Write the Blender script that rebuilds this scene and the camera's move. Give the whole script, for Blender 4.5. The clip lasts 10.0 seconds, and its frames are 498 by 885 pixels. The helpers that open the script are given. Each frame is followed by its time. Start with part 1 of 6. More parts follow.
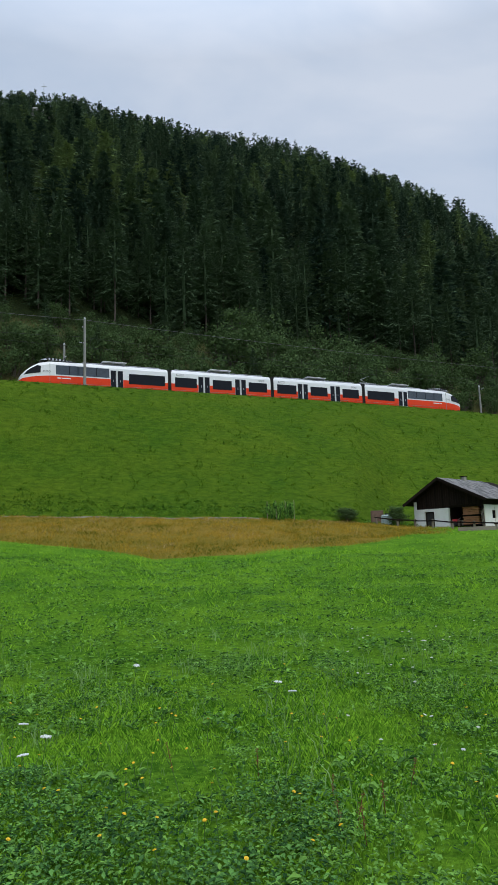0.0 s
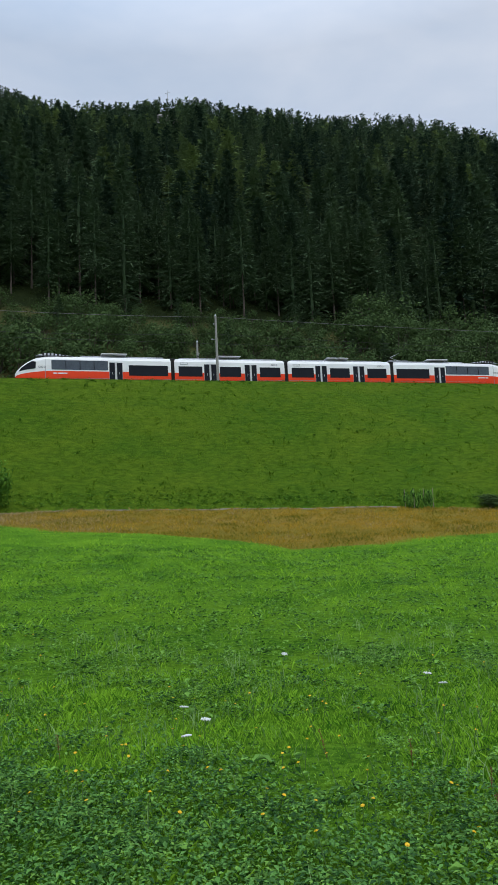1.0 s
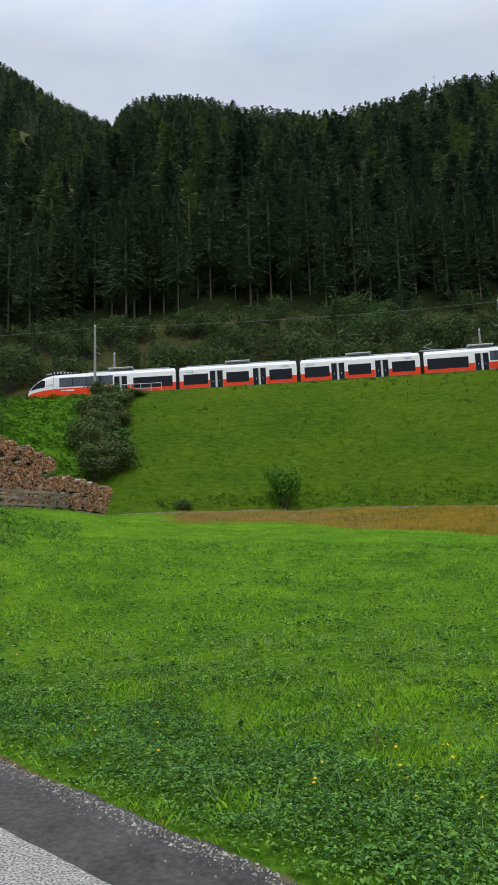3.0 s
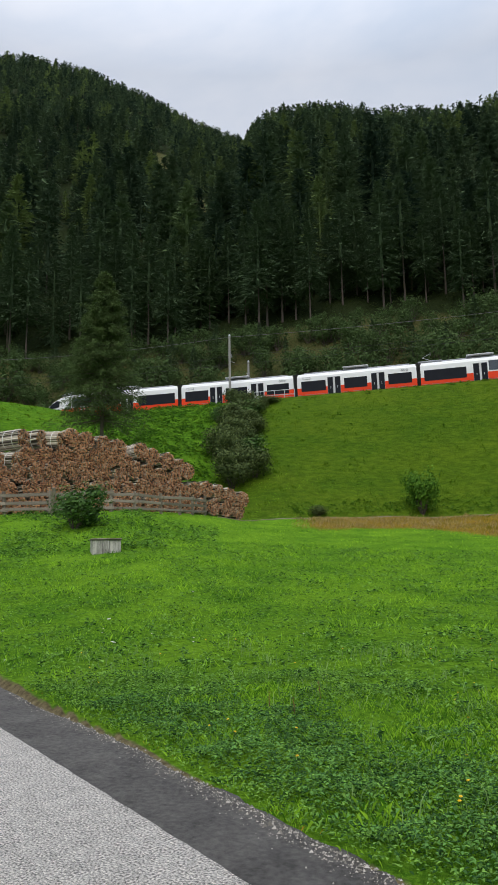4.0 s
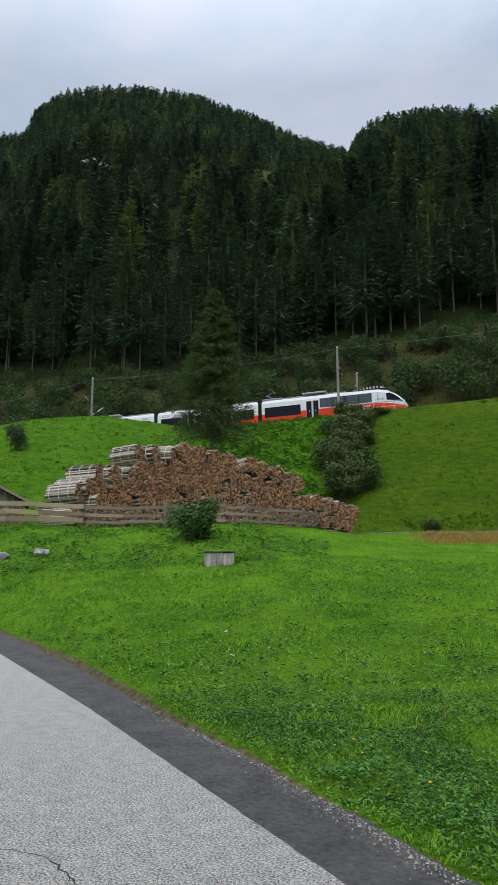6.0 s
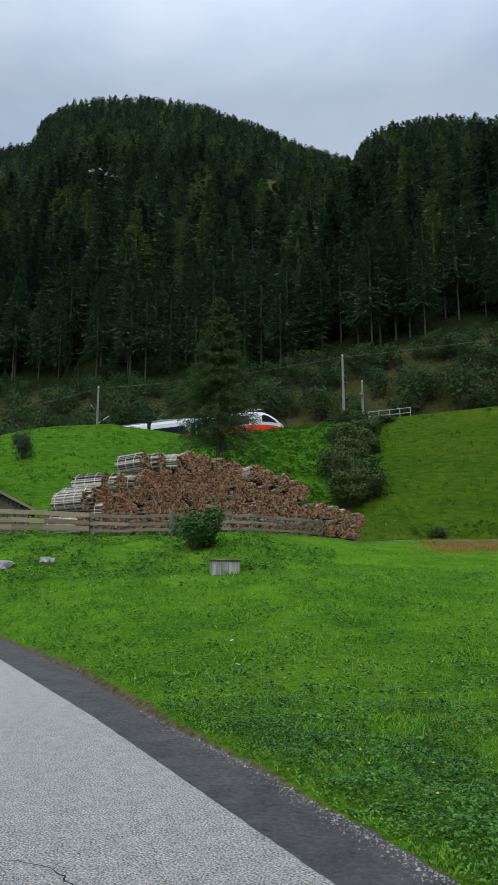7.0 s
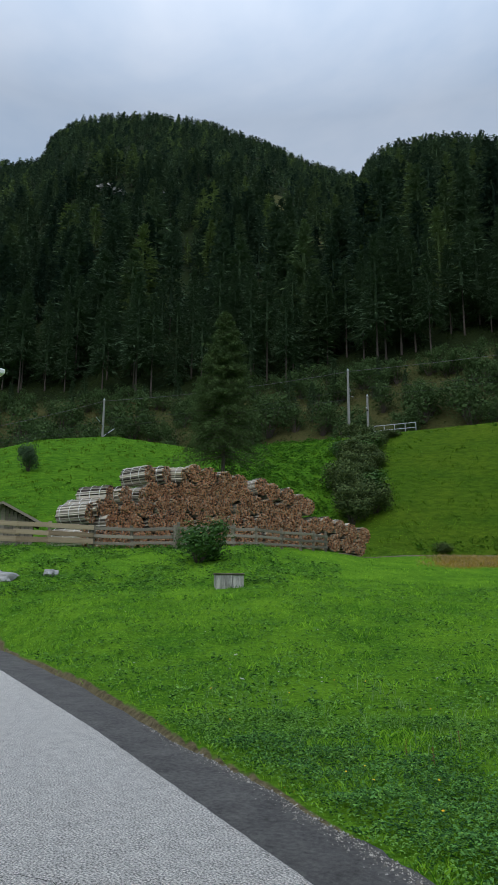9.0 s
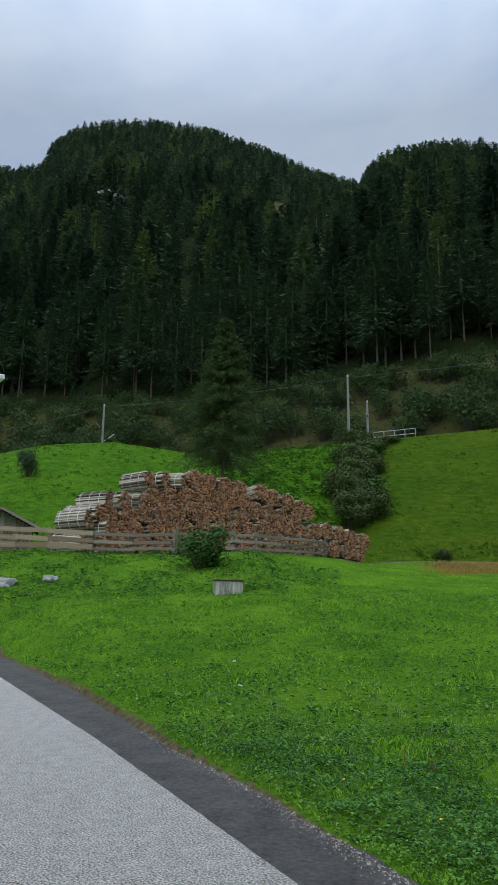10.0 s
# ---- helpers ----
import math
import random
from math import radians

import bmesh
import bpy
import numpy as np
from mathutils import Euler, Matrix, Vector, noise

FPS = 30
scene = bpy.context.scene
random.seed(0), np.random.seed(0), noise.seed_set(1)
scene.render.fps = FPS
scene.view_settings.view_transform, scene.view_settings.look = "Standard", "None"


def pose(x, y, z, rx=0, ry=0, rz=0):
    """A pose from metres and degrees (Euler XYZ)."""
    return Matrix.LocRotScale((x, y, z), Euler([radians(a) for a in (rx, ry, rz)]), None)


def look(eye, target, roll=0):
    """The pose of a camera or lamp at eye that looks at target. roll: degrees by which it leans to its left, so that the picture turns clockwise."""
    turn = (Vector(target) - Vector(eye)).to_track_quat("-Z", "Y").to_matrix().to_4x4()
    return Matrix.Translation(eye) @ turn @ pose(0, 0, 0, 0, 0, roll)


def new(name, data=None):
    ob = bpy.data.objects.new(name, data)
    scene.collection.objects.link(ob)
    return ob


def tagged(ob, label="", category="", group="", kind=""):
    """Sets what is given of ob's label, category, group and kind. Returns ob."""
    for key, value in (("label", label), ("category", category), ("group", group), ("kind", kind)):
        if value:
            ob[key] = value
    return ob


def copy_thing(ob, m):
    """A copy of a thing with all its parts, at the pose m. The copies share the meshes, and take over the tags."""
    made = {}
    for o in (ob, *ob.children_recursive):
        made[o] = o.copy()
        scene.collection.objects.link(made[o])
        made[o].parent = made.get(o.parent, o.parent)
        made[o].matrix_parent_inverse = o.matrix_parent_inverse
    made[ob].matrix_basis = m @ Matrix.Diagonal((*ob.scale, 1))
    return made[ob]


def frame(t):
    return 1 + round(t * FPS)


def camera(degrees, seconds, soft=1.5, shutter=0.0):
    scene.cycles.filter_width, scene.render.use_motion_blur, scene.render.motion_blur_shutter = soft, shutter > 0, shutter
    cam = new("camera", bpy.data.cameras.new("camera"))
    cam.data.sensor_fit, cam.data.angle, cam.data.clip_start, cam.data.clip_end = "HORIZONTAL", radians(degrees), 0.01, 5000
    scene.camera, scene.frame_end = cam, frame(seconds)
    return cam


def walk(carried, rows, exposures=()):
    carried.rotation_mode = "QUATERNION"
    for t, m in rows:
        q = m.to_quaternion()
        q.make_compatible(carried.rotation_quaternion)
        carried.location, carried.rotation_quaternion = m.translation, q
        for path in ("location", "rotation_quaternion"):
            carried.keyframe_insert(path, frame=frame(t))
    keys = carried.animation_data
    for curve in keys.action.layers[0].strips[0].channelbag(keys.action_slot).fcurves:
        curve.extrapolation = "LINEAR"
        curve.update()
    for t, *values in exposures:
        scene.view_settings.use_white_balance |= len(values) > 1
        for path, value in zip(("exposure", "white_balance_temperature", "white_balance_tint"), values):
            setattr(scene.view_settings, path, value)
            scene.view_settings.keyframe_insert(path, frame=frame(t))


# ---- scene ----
cam = camera(39.0, 10.0, soft=0.95)
PATH = [
    (0, (-0.386, -0.51, 1.629), (-0.373, 1.469, 1.918), -2.0),
    (0.5, (-0.411, -0.578, 1.645), (-0.584, 1.392, 1.943), -2.2),
    (1, (-0.439, -0.622, 1.65), (-0.801, 1.326, 1.926), -2.7),
    (1.5, (-0.482, -0.644, 1.652), (-1.024, 1.264, 1.912), -3.1),
    (2, (-0.543, -0.634, 1.646), (-1.257, 1.215, 1.917), -2.6),
    (2.5, (-0.607, -0.638, 1.628), (-1.518, 1.119, 1.918), -2.1),
    (2.7, (-0.632, -0.644, 1.63), (-1.622, 1.068, 1.924), -2.0),
    (3.8, (-0.638, -0.613, 1.639), (-1.947, 0.865, 1.96), -1.4),
    (4, (-0.647, -0.634, 1.631), (-2.026, 0.778, 1.957), -1.0),
    (4.5, (-0.685, -0.696, 1.638), (-2.21, 0.554, 1.974), -0.2),
    (5, (-0.721, -0.707, 1.635), (-2.284, 0.492, 1.98), -0.1),
    (5.5, (-0.743, -0.712, 1.645), (-2.313, 0.475, 1.999), -0.1),
    (7, (-0.745, -0.717, 1.659), (-2.325, 0.446, 2.046), -0.1),
    (7.5, (-0.733, -0.732, 1.658), (-2.315, 0.426, 2.055), 0.0),
    (8, (-0.726, -0.735, 1.661), (-2.309, 0.418, 2.068), 0.2),
    (8.5, (-0.748, -0.722, 1.651), (-2.332, 0.426, 2.067), 0.3),
    (9, (-0.74, -0.734, 1.653), (-2.322, 0.413, 2.078), 0.4),
    (9.5, (-0.728, -0.737, 1.658), (-2.309, 0.409, 2.09), 0.4),
    (10, (-0.729, -0.723, 1.658), (-2.308, 0.422, 2.099), 0.5),
]
EXPOSURES = [(0.0, 0.0, 6500, 10), (1.0, 0.0, 6500, 10), (2.5, 0.05, 6750, 12), (4.5, 0.15, 7150, 13), (5.5, 0.05, 6950, 13), (7.0, -0.20, 6400, 9), (10.0, -0.28, 6350, 9)]
walk(cam, [(t, look(eye, target, roll)) for t, eye, target, roll in PATH], EXPOSURES)

# ---- light: an overcast sky, brighter towards the zenith, and a very soft sun behind it ----
def node(nt, kind, **inputs):
    n = nt.nodes.new(kind)
    for k, v in inputs.items():
        n.inputs[k.replace("_", " ")].default_value = v
    return n


SUN_EL, SUN_ROT = 52.0, 150.0
world = bpy.data.worlds.new("overcast_sky")
scene.world = world
world.use_nodes = True
wt = world.node_tree
wt.nodes.clear()
w_out = wt.nodes.new("ShaderNodeOutputWorld")
w_bg = node(wt, "ShaderNodeBackground", Strength=1.0)
w_sky = wt.nodes.new("ShaderNodeTexSky")
w_sky.sky_type, w_sky.sun_disc = "NISHITA", False
w_sky.sun_elevation, w_sky.sun_rotation = radians(SUN_EL), radians(SUN_ROT)
w_dim = node(wt, "ShaderNodeVectorMath")
w_dim.operation = "SCALE"
w_dim.inputs[3].default_value = 0.10
wt.links.new(w_sky.outputs[0], w_dim.inputs[0])
w_co = wt.nodes.new("ShaderNodeTexCoord")
w_sep = wt.nodes.new("ShaderNodeSeparateXYZ")
wt.links.new(w_co.outputs["Generated"], w_sep.inputs[0])
# cloud sheet: flattened towards the horizon, in soft grey-blue and white
w_map = wt.nodes.new("ShaderNodeMapping")
w_map.inputs["Scale"].default_value = (1.0, 1.0, 2.2)
w_map.inputs["Location"].default_value = (0.35, 0.2, 0.0)
wt.links.new(w_co.outputs["Generated"], w_map.inputs[0])
w_n1 = node(wt, "ShaderNodeTexNoise", Scale=2.3, Detail=5.0, Roughness=0.52, Distortion=0.35)
wt.links.new(w_map.outputs[0], w_n1.inputs["Vector"])
w_ramp = wt.nodes.new("ShaderNodeValToRGB")
w_ramp.color_ramp.elements[0].position, w_ramp.color_ramp.elements[0].color = 0.34, (0.43, 0.55, 0.73, 1)
w_ramp.color_ramp.elements[1].position, w_ramp.color_ramp.elements[1].color = 0.66, (0.67, 0.74, 0.86, 1)
wt.links.new(w_n1.outputs["Fac"], w_ramp.inputs[0])
# overcast gradient of brightness with height
w_grad = wt.nodes.new("ShaderNodeMapRange")
w_grad.inputs["From Min"].default_value, w_grad.inputs["From Max"].default_value = 0.60, 1.0
w_grad.inputs["To Min"].default_value, w_grad.inputs["To Max"].default_value = 1.0, 3.4
wt.links.new(w_sep.outputs["Z"], w_grad.inputs["Value"])
w_cl = node(wt, "ShaderNodeVectorMath")
w_cl.operation = "SCALE"
wt.links.new(w_ramp.outputs[0], w_cl.inputs[0])
wt.links.new(w_grad.outputs[0], w_cl.inputs[3])
w_mix = wt.nodes.new("ShaderNodeMix")
w_mix.data_type = "RGBA"
w_mix.inputs["Factor"].default_value = 0.88
wt.links.new(w_dim.outputs[0], w_mix.inputs["A"])
wt.links.new(w_cl.outputs[0], w_mix.inputs["B"])
wt.links.new(w_mix.outputs["Result"], w_bg.inputs["Color"])
wt.links.new(w_bg.outputs[0], w_out.inputs[0])
sun = new("sun", bpy.data.lights.new("sun", "SUN"))
sun.data.energy, sun.data.angle, sun.data.color = 1.3, radians(40), (1.0, 0.96, 0.9)
sun.matrix_world = look((0, 0, 0), (-math.sin(radians(SUN_ROT)), -math.cos(radians(SUN_ROT)), -math.tan(radians(SUN_EL))))
sun.location = (0, -40, 120)
scene.view_settings.exposure = 0.0

# ---- materials ----
def surf(name, dark, light, scale=4.0, rough=0.8, bump=0.0, bump_scale=None, fine=0.35, metal=0.0, island=0.0, piece=0.0, spec=0.4, stretch=(1, 1, 1), lit_through=0.0, tree=0.0, span=(0.28, 0.72)):
    """A surface with variation at two scales between two colours; island, piece: how far single islands or objects differ."""
    m = bpy.data.materials.new(name)
    m.use_nodes = True
    nt = m.node_tree
    b = nt.nodes["Principled BSDF"]
    b.inputs["Roughness"].default_value, b.inputs["Metallic"].default_value = rough, metal
    b.inputs["Specular IOR Level"].default_value = spec
    co = nt.nodes.new("ShaderNodeTexCoord")
    mp = nt.nodes.new("ShaderNodeMapping")
    mp.inputs["Scale"].default_value = stretch
    nt.links.new(co.outputs["Object"], mp.inputs[0])
    big = node(nt, "ShaderNodeTexNoise", Scale=scale, Detail=4.0, Roughness=0.6)
    small = node(nt, "ShaderNodeTexNoise", Scale=scale * 9, Detail=3.0, Roughness=0.65)
    for n in (big, small):
        nt.links.new(mp.outputs[0], n.inputs["Vector"])
    mixv = node(nt, "ShaderNodeMix", Factor=fine)
    nt.links.new(big.outputs["Fac"], mixv.inputs["A"])
    nt.links.new(small.outputs["Fac"], mixv.inputs["B"])
    value = mixv.outputs["Result"]
    for amount, socket in ((island, ("ShaderNodeNewGeometry", "Random Per Island")), (piece, ("ShaderNodeObjectInfo", "Random"))):
        if amount:
            g = nt.nodes.new(socket[0])
            k = node(nt, "ShaderNodeMix", Factor=amount)
            nt.links.new(value, k.inputs["A"])
            nt.links.new(g.outputs[socket[1]], k.inputs["B"])
            value = k.outputs["Result"]
    if tree:
        # each tree has its own tone of green
        g = nt.nodes.new("ShaderNodeAttribute")
        g.attribute_name = "tone"
        k = node(nt, "ShaderNodeMix", Factor=tree)
        nt.links.new(value, k.inputs["A"])
        nt.links.new(g.outputs["Fac"], k.inputs["B"])
        value = k.outputs["Result"]
    ramp = nt.nodes.new("ShaderNodeValToRGB")
    ramp.color_ramp.elements[0].position, ramp.color_ramp.elements[0].color = span[0], (*dark, 1)
    ramp.color_ramp.elements[1].position, ramp.color_ramp.elements[1].color = span[1], (*light, 1)
    nt.links.new(value, ramp.inputs[0])
    nt.links.new(ramp.outputs[0], b.inputs["Base Color"])
    if bump:
        bn = node(nt, "ShaderNodeTexNoise", Scale=bump_scale or scale * 12, Detail=4.0, Roughness=0.7)
        nt.links.new(mp.outputs[0], bn.inputs["Vector"])
        bp = node(nt, "ShaderNodeBump", Strength=bump, Distance=0.03)
        nt.links.new(bn.outputs["Fac"], bp.inputs["Height"])
        nt.links.new(bp.outputs[0], b.inputs["Normal"])
    if lit_through:
        # thin leaves let light through
        tr = nt.nodes.new("ShaderNodeBsdfTranslucent")
        nt.links.new(ramp.outputs[0], tr.inputs["Color"])
        mx = node(nt, "ShaderNodeMixShader", Fac=lit_through)
        nt.links.new(b.outputs[0], mx.inputs[1])
        nt.links.new(tr.outputs[0], mx.inputs[2])
        nt.links.new(mx.outputs[0], nt.nodes["Material Output"].inputs["Surface"])
    return m


M = dict(
    grass=surf("grass_blades", (0.052, 0.180, 0.010), (0.34, 0.62, 0.046), 0.45, 0.7, island=0.42, spec=0.1, lit_through=0.35, span=(0.34, 0.66)),
    drygrass=surf("dry_grass_blades", (0.095, 0.125, 0.008), (0.50, 0.31, 0.036), 0.22, 0.7, fine=0.2, island=0.2, spec=0.1, lit_through=0.3, span=(0.38, 0.62)),
    leaf=surf("meadow_leaves", (0.020, 0.075, 0.012), (0.21, 0.42, 0.075), 0.8, 0.7, island=0.45, spec=0.12, lit_through=0.3, span=(0.34, 0.66)),
    weed=surf("weed_leaves", (0.045, 0.13, 0.012), (0.12, 0.26, 0.03), 0.2, 0.7, island=0.5, spec=0.15, lit_through=0.25),
    bankgrass=surf("bank_grass_tufts", (0.034, 0.105, 0.006), (0.15, 0.25, 0.02), 0.2, 0.8, island=0.3, spec=0.03, lit_through=0.35),
    rankleaf=surf("rank_leaves", (0.028, 0.10, 0.012), (0.12, 0.26, 0.03), 0.4, 0.75, island=0.4, spec=0.08, lit_through=0.3),
    clover=surf("clover_leaves", (0.018, 0.072, 0.013), (0.125, 0.30, 0.060), 1.2, 0.65, island=0.45, spec=0.2, lit_through=0.25, span=(0.34, 0.66)),
    longgrass=surf("long_grass_blades", (0.09, 0.20, 0.05), (0.30, 0.46, 0.16), 1.0, 0.55, island=0.5, spec=0.25, lit_through=0.3),
    straw=surf("straw_stalks", (0.22, 0.15, 0.05), (0.52, 0.40, 0.18), 0.6, 0.75, island=0.4, spec=0.1, lit_through=0.2),
    stained=surf("streaked_concrete", (0.07, 0.066, 0.058), (0.52, 0.50, 0.45), 2.2, 0.9, 0.4, 25, fine=0.35, stretch=(2.2, 2.2, 0.35), span=(0.36, 0.6)),
    spruce=surf("spruce_needles", (0.029, 0.053, 0.034), (0.155, 0.215, 0.070), 0.05, 0.95, island=0.08, spec=0.02, tree=0.84, lit_through=0.18, span=(0.12, 0.9)),
    larch=surf("larch_needles", (0.046, 0.080, 0.028), (0.095, 0.142, 0.046), 0.5, 0.85, island=0.25, spec=0.08, lit_through=0.2),
    bush=surf("bush_leaves", (0.036, 0.068, 0.024), (0.10, 0.16, 0.052), 0.15, 0.75, island=0.25, spec=0.08, lit_through=0.3),
    darkleaf=surf("dark_bush_leaves", (0.022, 0.062, 0.012), (0.075, 0.165, 0.03), 0.3, 0.6, island=0.45, spec=0.2, lit_through=0.2),
    hedge=surf("grey_green_leaves", (0.035, 0.062, 0.02), (0.12, 0.16, 0.05), 0.3, 0.75, island=0.45, spec=0.12, lit_through=0.2),
    brownwood=surf("brown_fence_wood", (0.20, 0.14, 0.085), (0.46, 0.36, 0.24), 2.0, 0.85, 0.5, 25, stretch=(0.4, 6, 6), piece=0.35),
    bark=surf("conifer_bark", (0.04, 0.032, 0.027), (0.12, 0.095, 0.078), 1.5, 0.9, 0.4, 20, stretch=(1, 1, 0.25)),
    rail=surf("rail_steel", (0.10, 0.06, 0.04), (0.2, 0.14, 0.1), 3, 0.5, metal=0.7),
    ballast=surf("ballast", (0.12, 0.10, 0.085), (0.30, 0.27, 0.24), 3, 0.95, 0.8, 30),
    white=surf("train_white", (0.74, 0.75, 0.77), (0.80, 0.81, 0.82), 0.6, 0.28, spec=0.5),
    red=surf("train_red", (0.74, 0.045, 0.010), (0.82, 0.062, 0.014), 0.6, 0.35, spec=0.2),
    glass=surf("train_dark_glass", (0.004, 0.005, 0.008), (0.010, 0.012, 0.016), 1.0, 0.12, spec=0.22),
    cabin_glass=surf("train_tinted_glass", (0.03, 0.04, 0.055), (0.07, 0.09, 0.11), 0.7, 0.07, spec=0.6),
    grey=surf("train_grey", (0.22, 0.23, 0.25), (0.32, 0.33, 0.35), 1.0, 0.45),
    lightgrey=surf("light_grey_panel", (0.5, 0.5, 0.52), (0.62, 0.62, 0.64), 1.0, 0.5),
    rubber=surf("black_rubber", (0.012, 0.012, 0.013), (0.03, 0.03, 0.032), 2.0, 0.8),
    steel=surf("galvanised_steel", (0.34, 0.36, 0.37), (0.48, 0.50, 0.51), 1.5, 0.55, metal=0.4),
    concrete=surf("weathered_concrete", (0.20, 0.19, 0.17), (0.42, 0.40, 0.36), 1.6, 0.9, 0.4, 25, fine=0.5),
    pole=surf("pole_concrete", (0.20, 0.20, 0.19), (0.33, 0.32, 0.30), 0.8, 0.85, 0.2, 25),
    greywood=surf("weathered_wood", (0.13, 0.11, 0.085), (0.34, 0.29, 0.23), 2.0, 0.85, 0.5, 25, stretch=(0.4, 6, 6), piece=0.35),
    darkwood=surf("dark_stained_wood", (0.008, 0.006, 0.005), (0.024, 0.015, 0.012), 3.0, 0.85, 0.4, 20, spec=0.1, stretch=(4, 4, 0.4), piece=0.3),
    splitwood=surf("split_log_ends", (0.19, 0.070, 0.034), (0.58, 0.275, 0.135), 1.3, 0.85, 0.4, 40, island=0.5),
    logside=surf("log_sides", (0.05, 0.038, 0.028), (0.62, 0.55, 0.45), 3.0, 0.85, 0.4, 30, island=0.8),
    strap=surf("white_strap", (0.68, 0.68, 0.66), (0.8, 0.8, 0.78), 3.0, 0.5),
    plaster=surf("white_plaster", (0.68, 0.67, 0.63), (0.8, 0.8, 0.78), 1.2, 0.85, 0.25, 30),
    shingle=surf("grey_shingles", (0.075, 0.073, 0.07), (0.21, 0.20, 0.19), 2.0, 0.8, 0.3, 20, piece=0.5),
    asphalt=surf("pale_asphalt", (0.10, 0.095, 0.086), (0.92, 0.87, 0.795), 7.0, 0.9, 1.0, 90, fine=0.85, span=(0.375, 0.625)),
    tar=surf("dark_asphalt_strip", (0.052, 0.049, 0.046), (0.17, 0.16, 0.147), 2.2, 0.85, 0.9, 110, fine=0.55, span=(0.36, 0.70)),
    cable=surf("grey_cable", (0.07, 0.07, 0.072), (0.13, 0.13, 0.13), 2.0, 0.7),
    crackdirt=surf("trodden_earth", (0.10, 0.085, 0.055), (0.24, 0.21, 0.14), 1.5, 0.95, 0.4, 20),
    crack=surf("crack_dirt", (0.02, 0.02, 0.02), (0.05, 0.05, 0.045), 5.0, 0.95),
    stone=surf("rock", (0.16, 0.155, 0.145), (0.42, 0.41, 0.39), 0.35, 0.9, 0.6, 3, fine=0.5),
    gravel=surf("roadside_gravel", (0.14, 0.13, 0.11), (0.46, 0.43, 0.38), 8.0, 0.9, island=0.6),
    yellow=surf("yellow_petals", (0.75, 0.42, 0.01), (0.9, 0.62, 0.02), 20, 0.6, lit_through=0.2),
    petal=surf("white_petals", (0.7, 0.72, 0.68), (0.82, 0.83, 0.8), 20, 0.7, lit_through=0.2),
    stem=surf("green_stem", (0.04, 0.10, 0.015), (0.09, 0.18, 0.04), 10, 0.7),
)

# dark spruces for the most part, a few light larches
_ramp = next(n for n in M["spruce"].node_tree.nodes if n.type == "VALTORGB").color_ramp
_ramp.elements.new(0.56).color = (0.082, 0.128, 0.063, 1)

# ---- ground plan: heights by bearing and distance from the standing point ----
EX, EY, EZ = -0.65, -0.65, 1.64
TX0, TY0, TH, TK0, TK1, TK2 = -25.2054, 82.6312, 0.4713, 0.0026, 0.0013, -0.0033
S_LO, S_HI = -150.0, 240.0
_s = np.arange(S_LO, S_HI + 0.5, 0.5)
_sc = np.clip(_s, -75, 150)
_h = TH + TK0 * _sc + TK1 * _sc ** 2 / 100 + TK2 * _sc ** 3 / 1e4
_dx, _dy = -np.cos(_h) * 0.5, -np.sin(_h) * 0.5
_zero = int(np.argmin(abs(_s)))
_X = np.concatenate([[0], np.cumsum((_dx[1:] + _dx[:-1]) / 2)])
_Y = np.concatenate([[0], np.cumsum((_dy[1:] + _dy[:-1]) / 2)])
_X, _Y = _X - _X[_zero] + TX0, _Y - _Y[_zero] + TY0
_Z = 21.785 - 0.892 * _sc / 100 - 1.629 * _sc ** 2 / 1e4


def track(s):
    """Place of the track's middle at s metres along it, at the height of the train's skirt."""
    return Vector((float(np.interp(s, _s, _X)), float(np.interp(s, _s, _Y)), float(np.interp(s, _s, _Z))))


def track_side(s, side):
    """A place beside the track; side: metres towards the valley."""
    a, b = track(s - 0.5), track(s + 0.5)
    d = (b - a).normalized()
    return track(s) + Vector((d.y, -d.x, 0)) * -side


_az = np.degrees(np.arctan2(_X - EX, _Y - EY))
_td = np.hypot(_X - EX, _Y - EY)
_o = np.argsort(_az)
_az, _td, _tz = _az[_o], _td[_o], _Z[_o]


def tab(az, text):
    """A value by bearing, from a short table 'bearing:value'."""
    rows = sorted((float(a), float(b)) for a, b in (w.split(":") for w in text.split()))
    return np.interp(az, [r[0] for r in rows], [r[1] for r in rows])


SKY = "-180:7 -130:10 -100:24 -84:30.5 -76:32.2 -72.7:32.9 -71.9:34.6 -69.6:36.1 -67:36.7 -62.7:37.2 -57.8:36.9 -52.7:35.7 -48.6:34.1 -44.4:33 -42.3:34.6 -38.5:35.1 -33.5:34.4 -28:33.5 -23.4:33.3 -19.8:33.6 -16.3:34.1 -10:33.6 -4:32.5 3.2:31.5 7:30.7 9.9:29.3 13.6:28 18.9:25.3 21.4:22.9 30:18 45:13 70:9 110:6 180:7"
FAR = "-180:1400 -110:1200 -75:900 -48:880 -44.5:820 -42.5:540 -30:520 0:520 20:560 45:800 90:1300 180:1400"
BASE = "-90:13 -74:14.8 -65:15.8 -54:16.6 -46.5:18 -37:19.3 -31:19.3 -24:19 -15:18.1 -6:17.2 2.5:15.7 12.6:14.2 20.4:11.6 40:8"
BANK = "-90:8 -80:9.6 -73.9:11 -70.6:11.9 -65.3:12.5 -60.7:11.95 -56:11.5 -52.2:12.4 -45.7:12.4 -39.4:12.65 -34:12.9 -19.6:13.05 -6.1:12.4 3.3:11.7 12.4:10.6 20.2:9.3 40:7"
TOE_D = "-60:38 -53:38 -45:50 -40:56 -30:60 14:61 40:62"
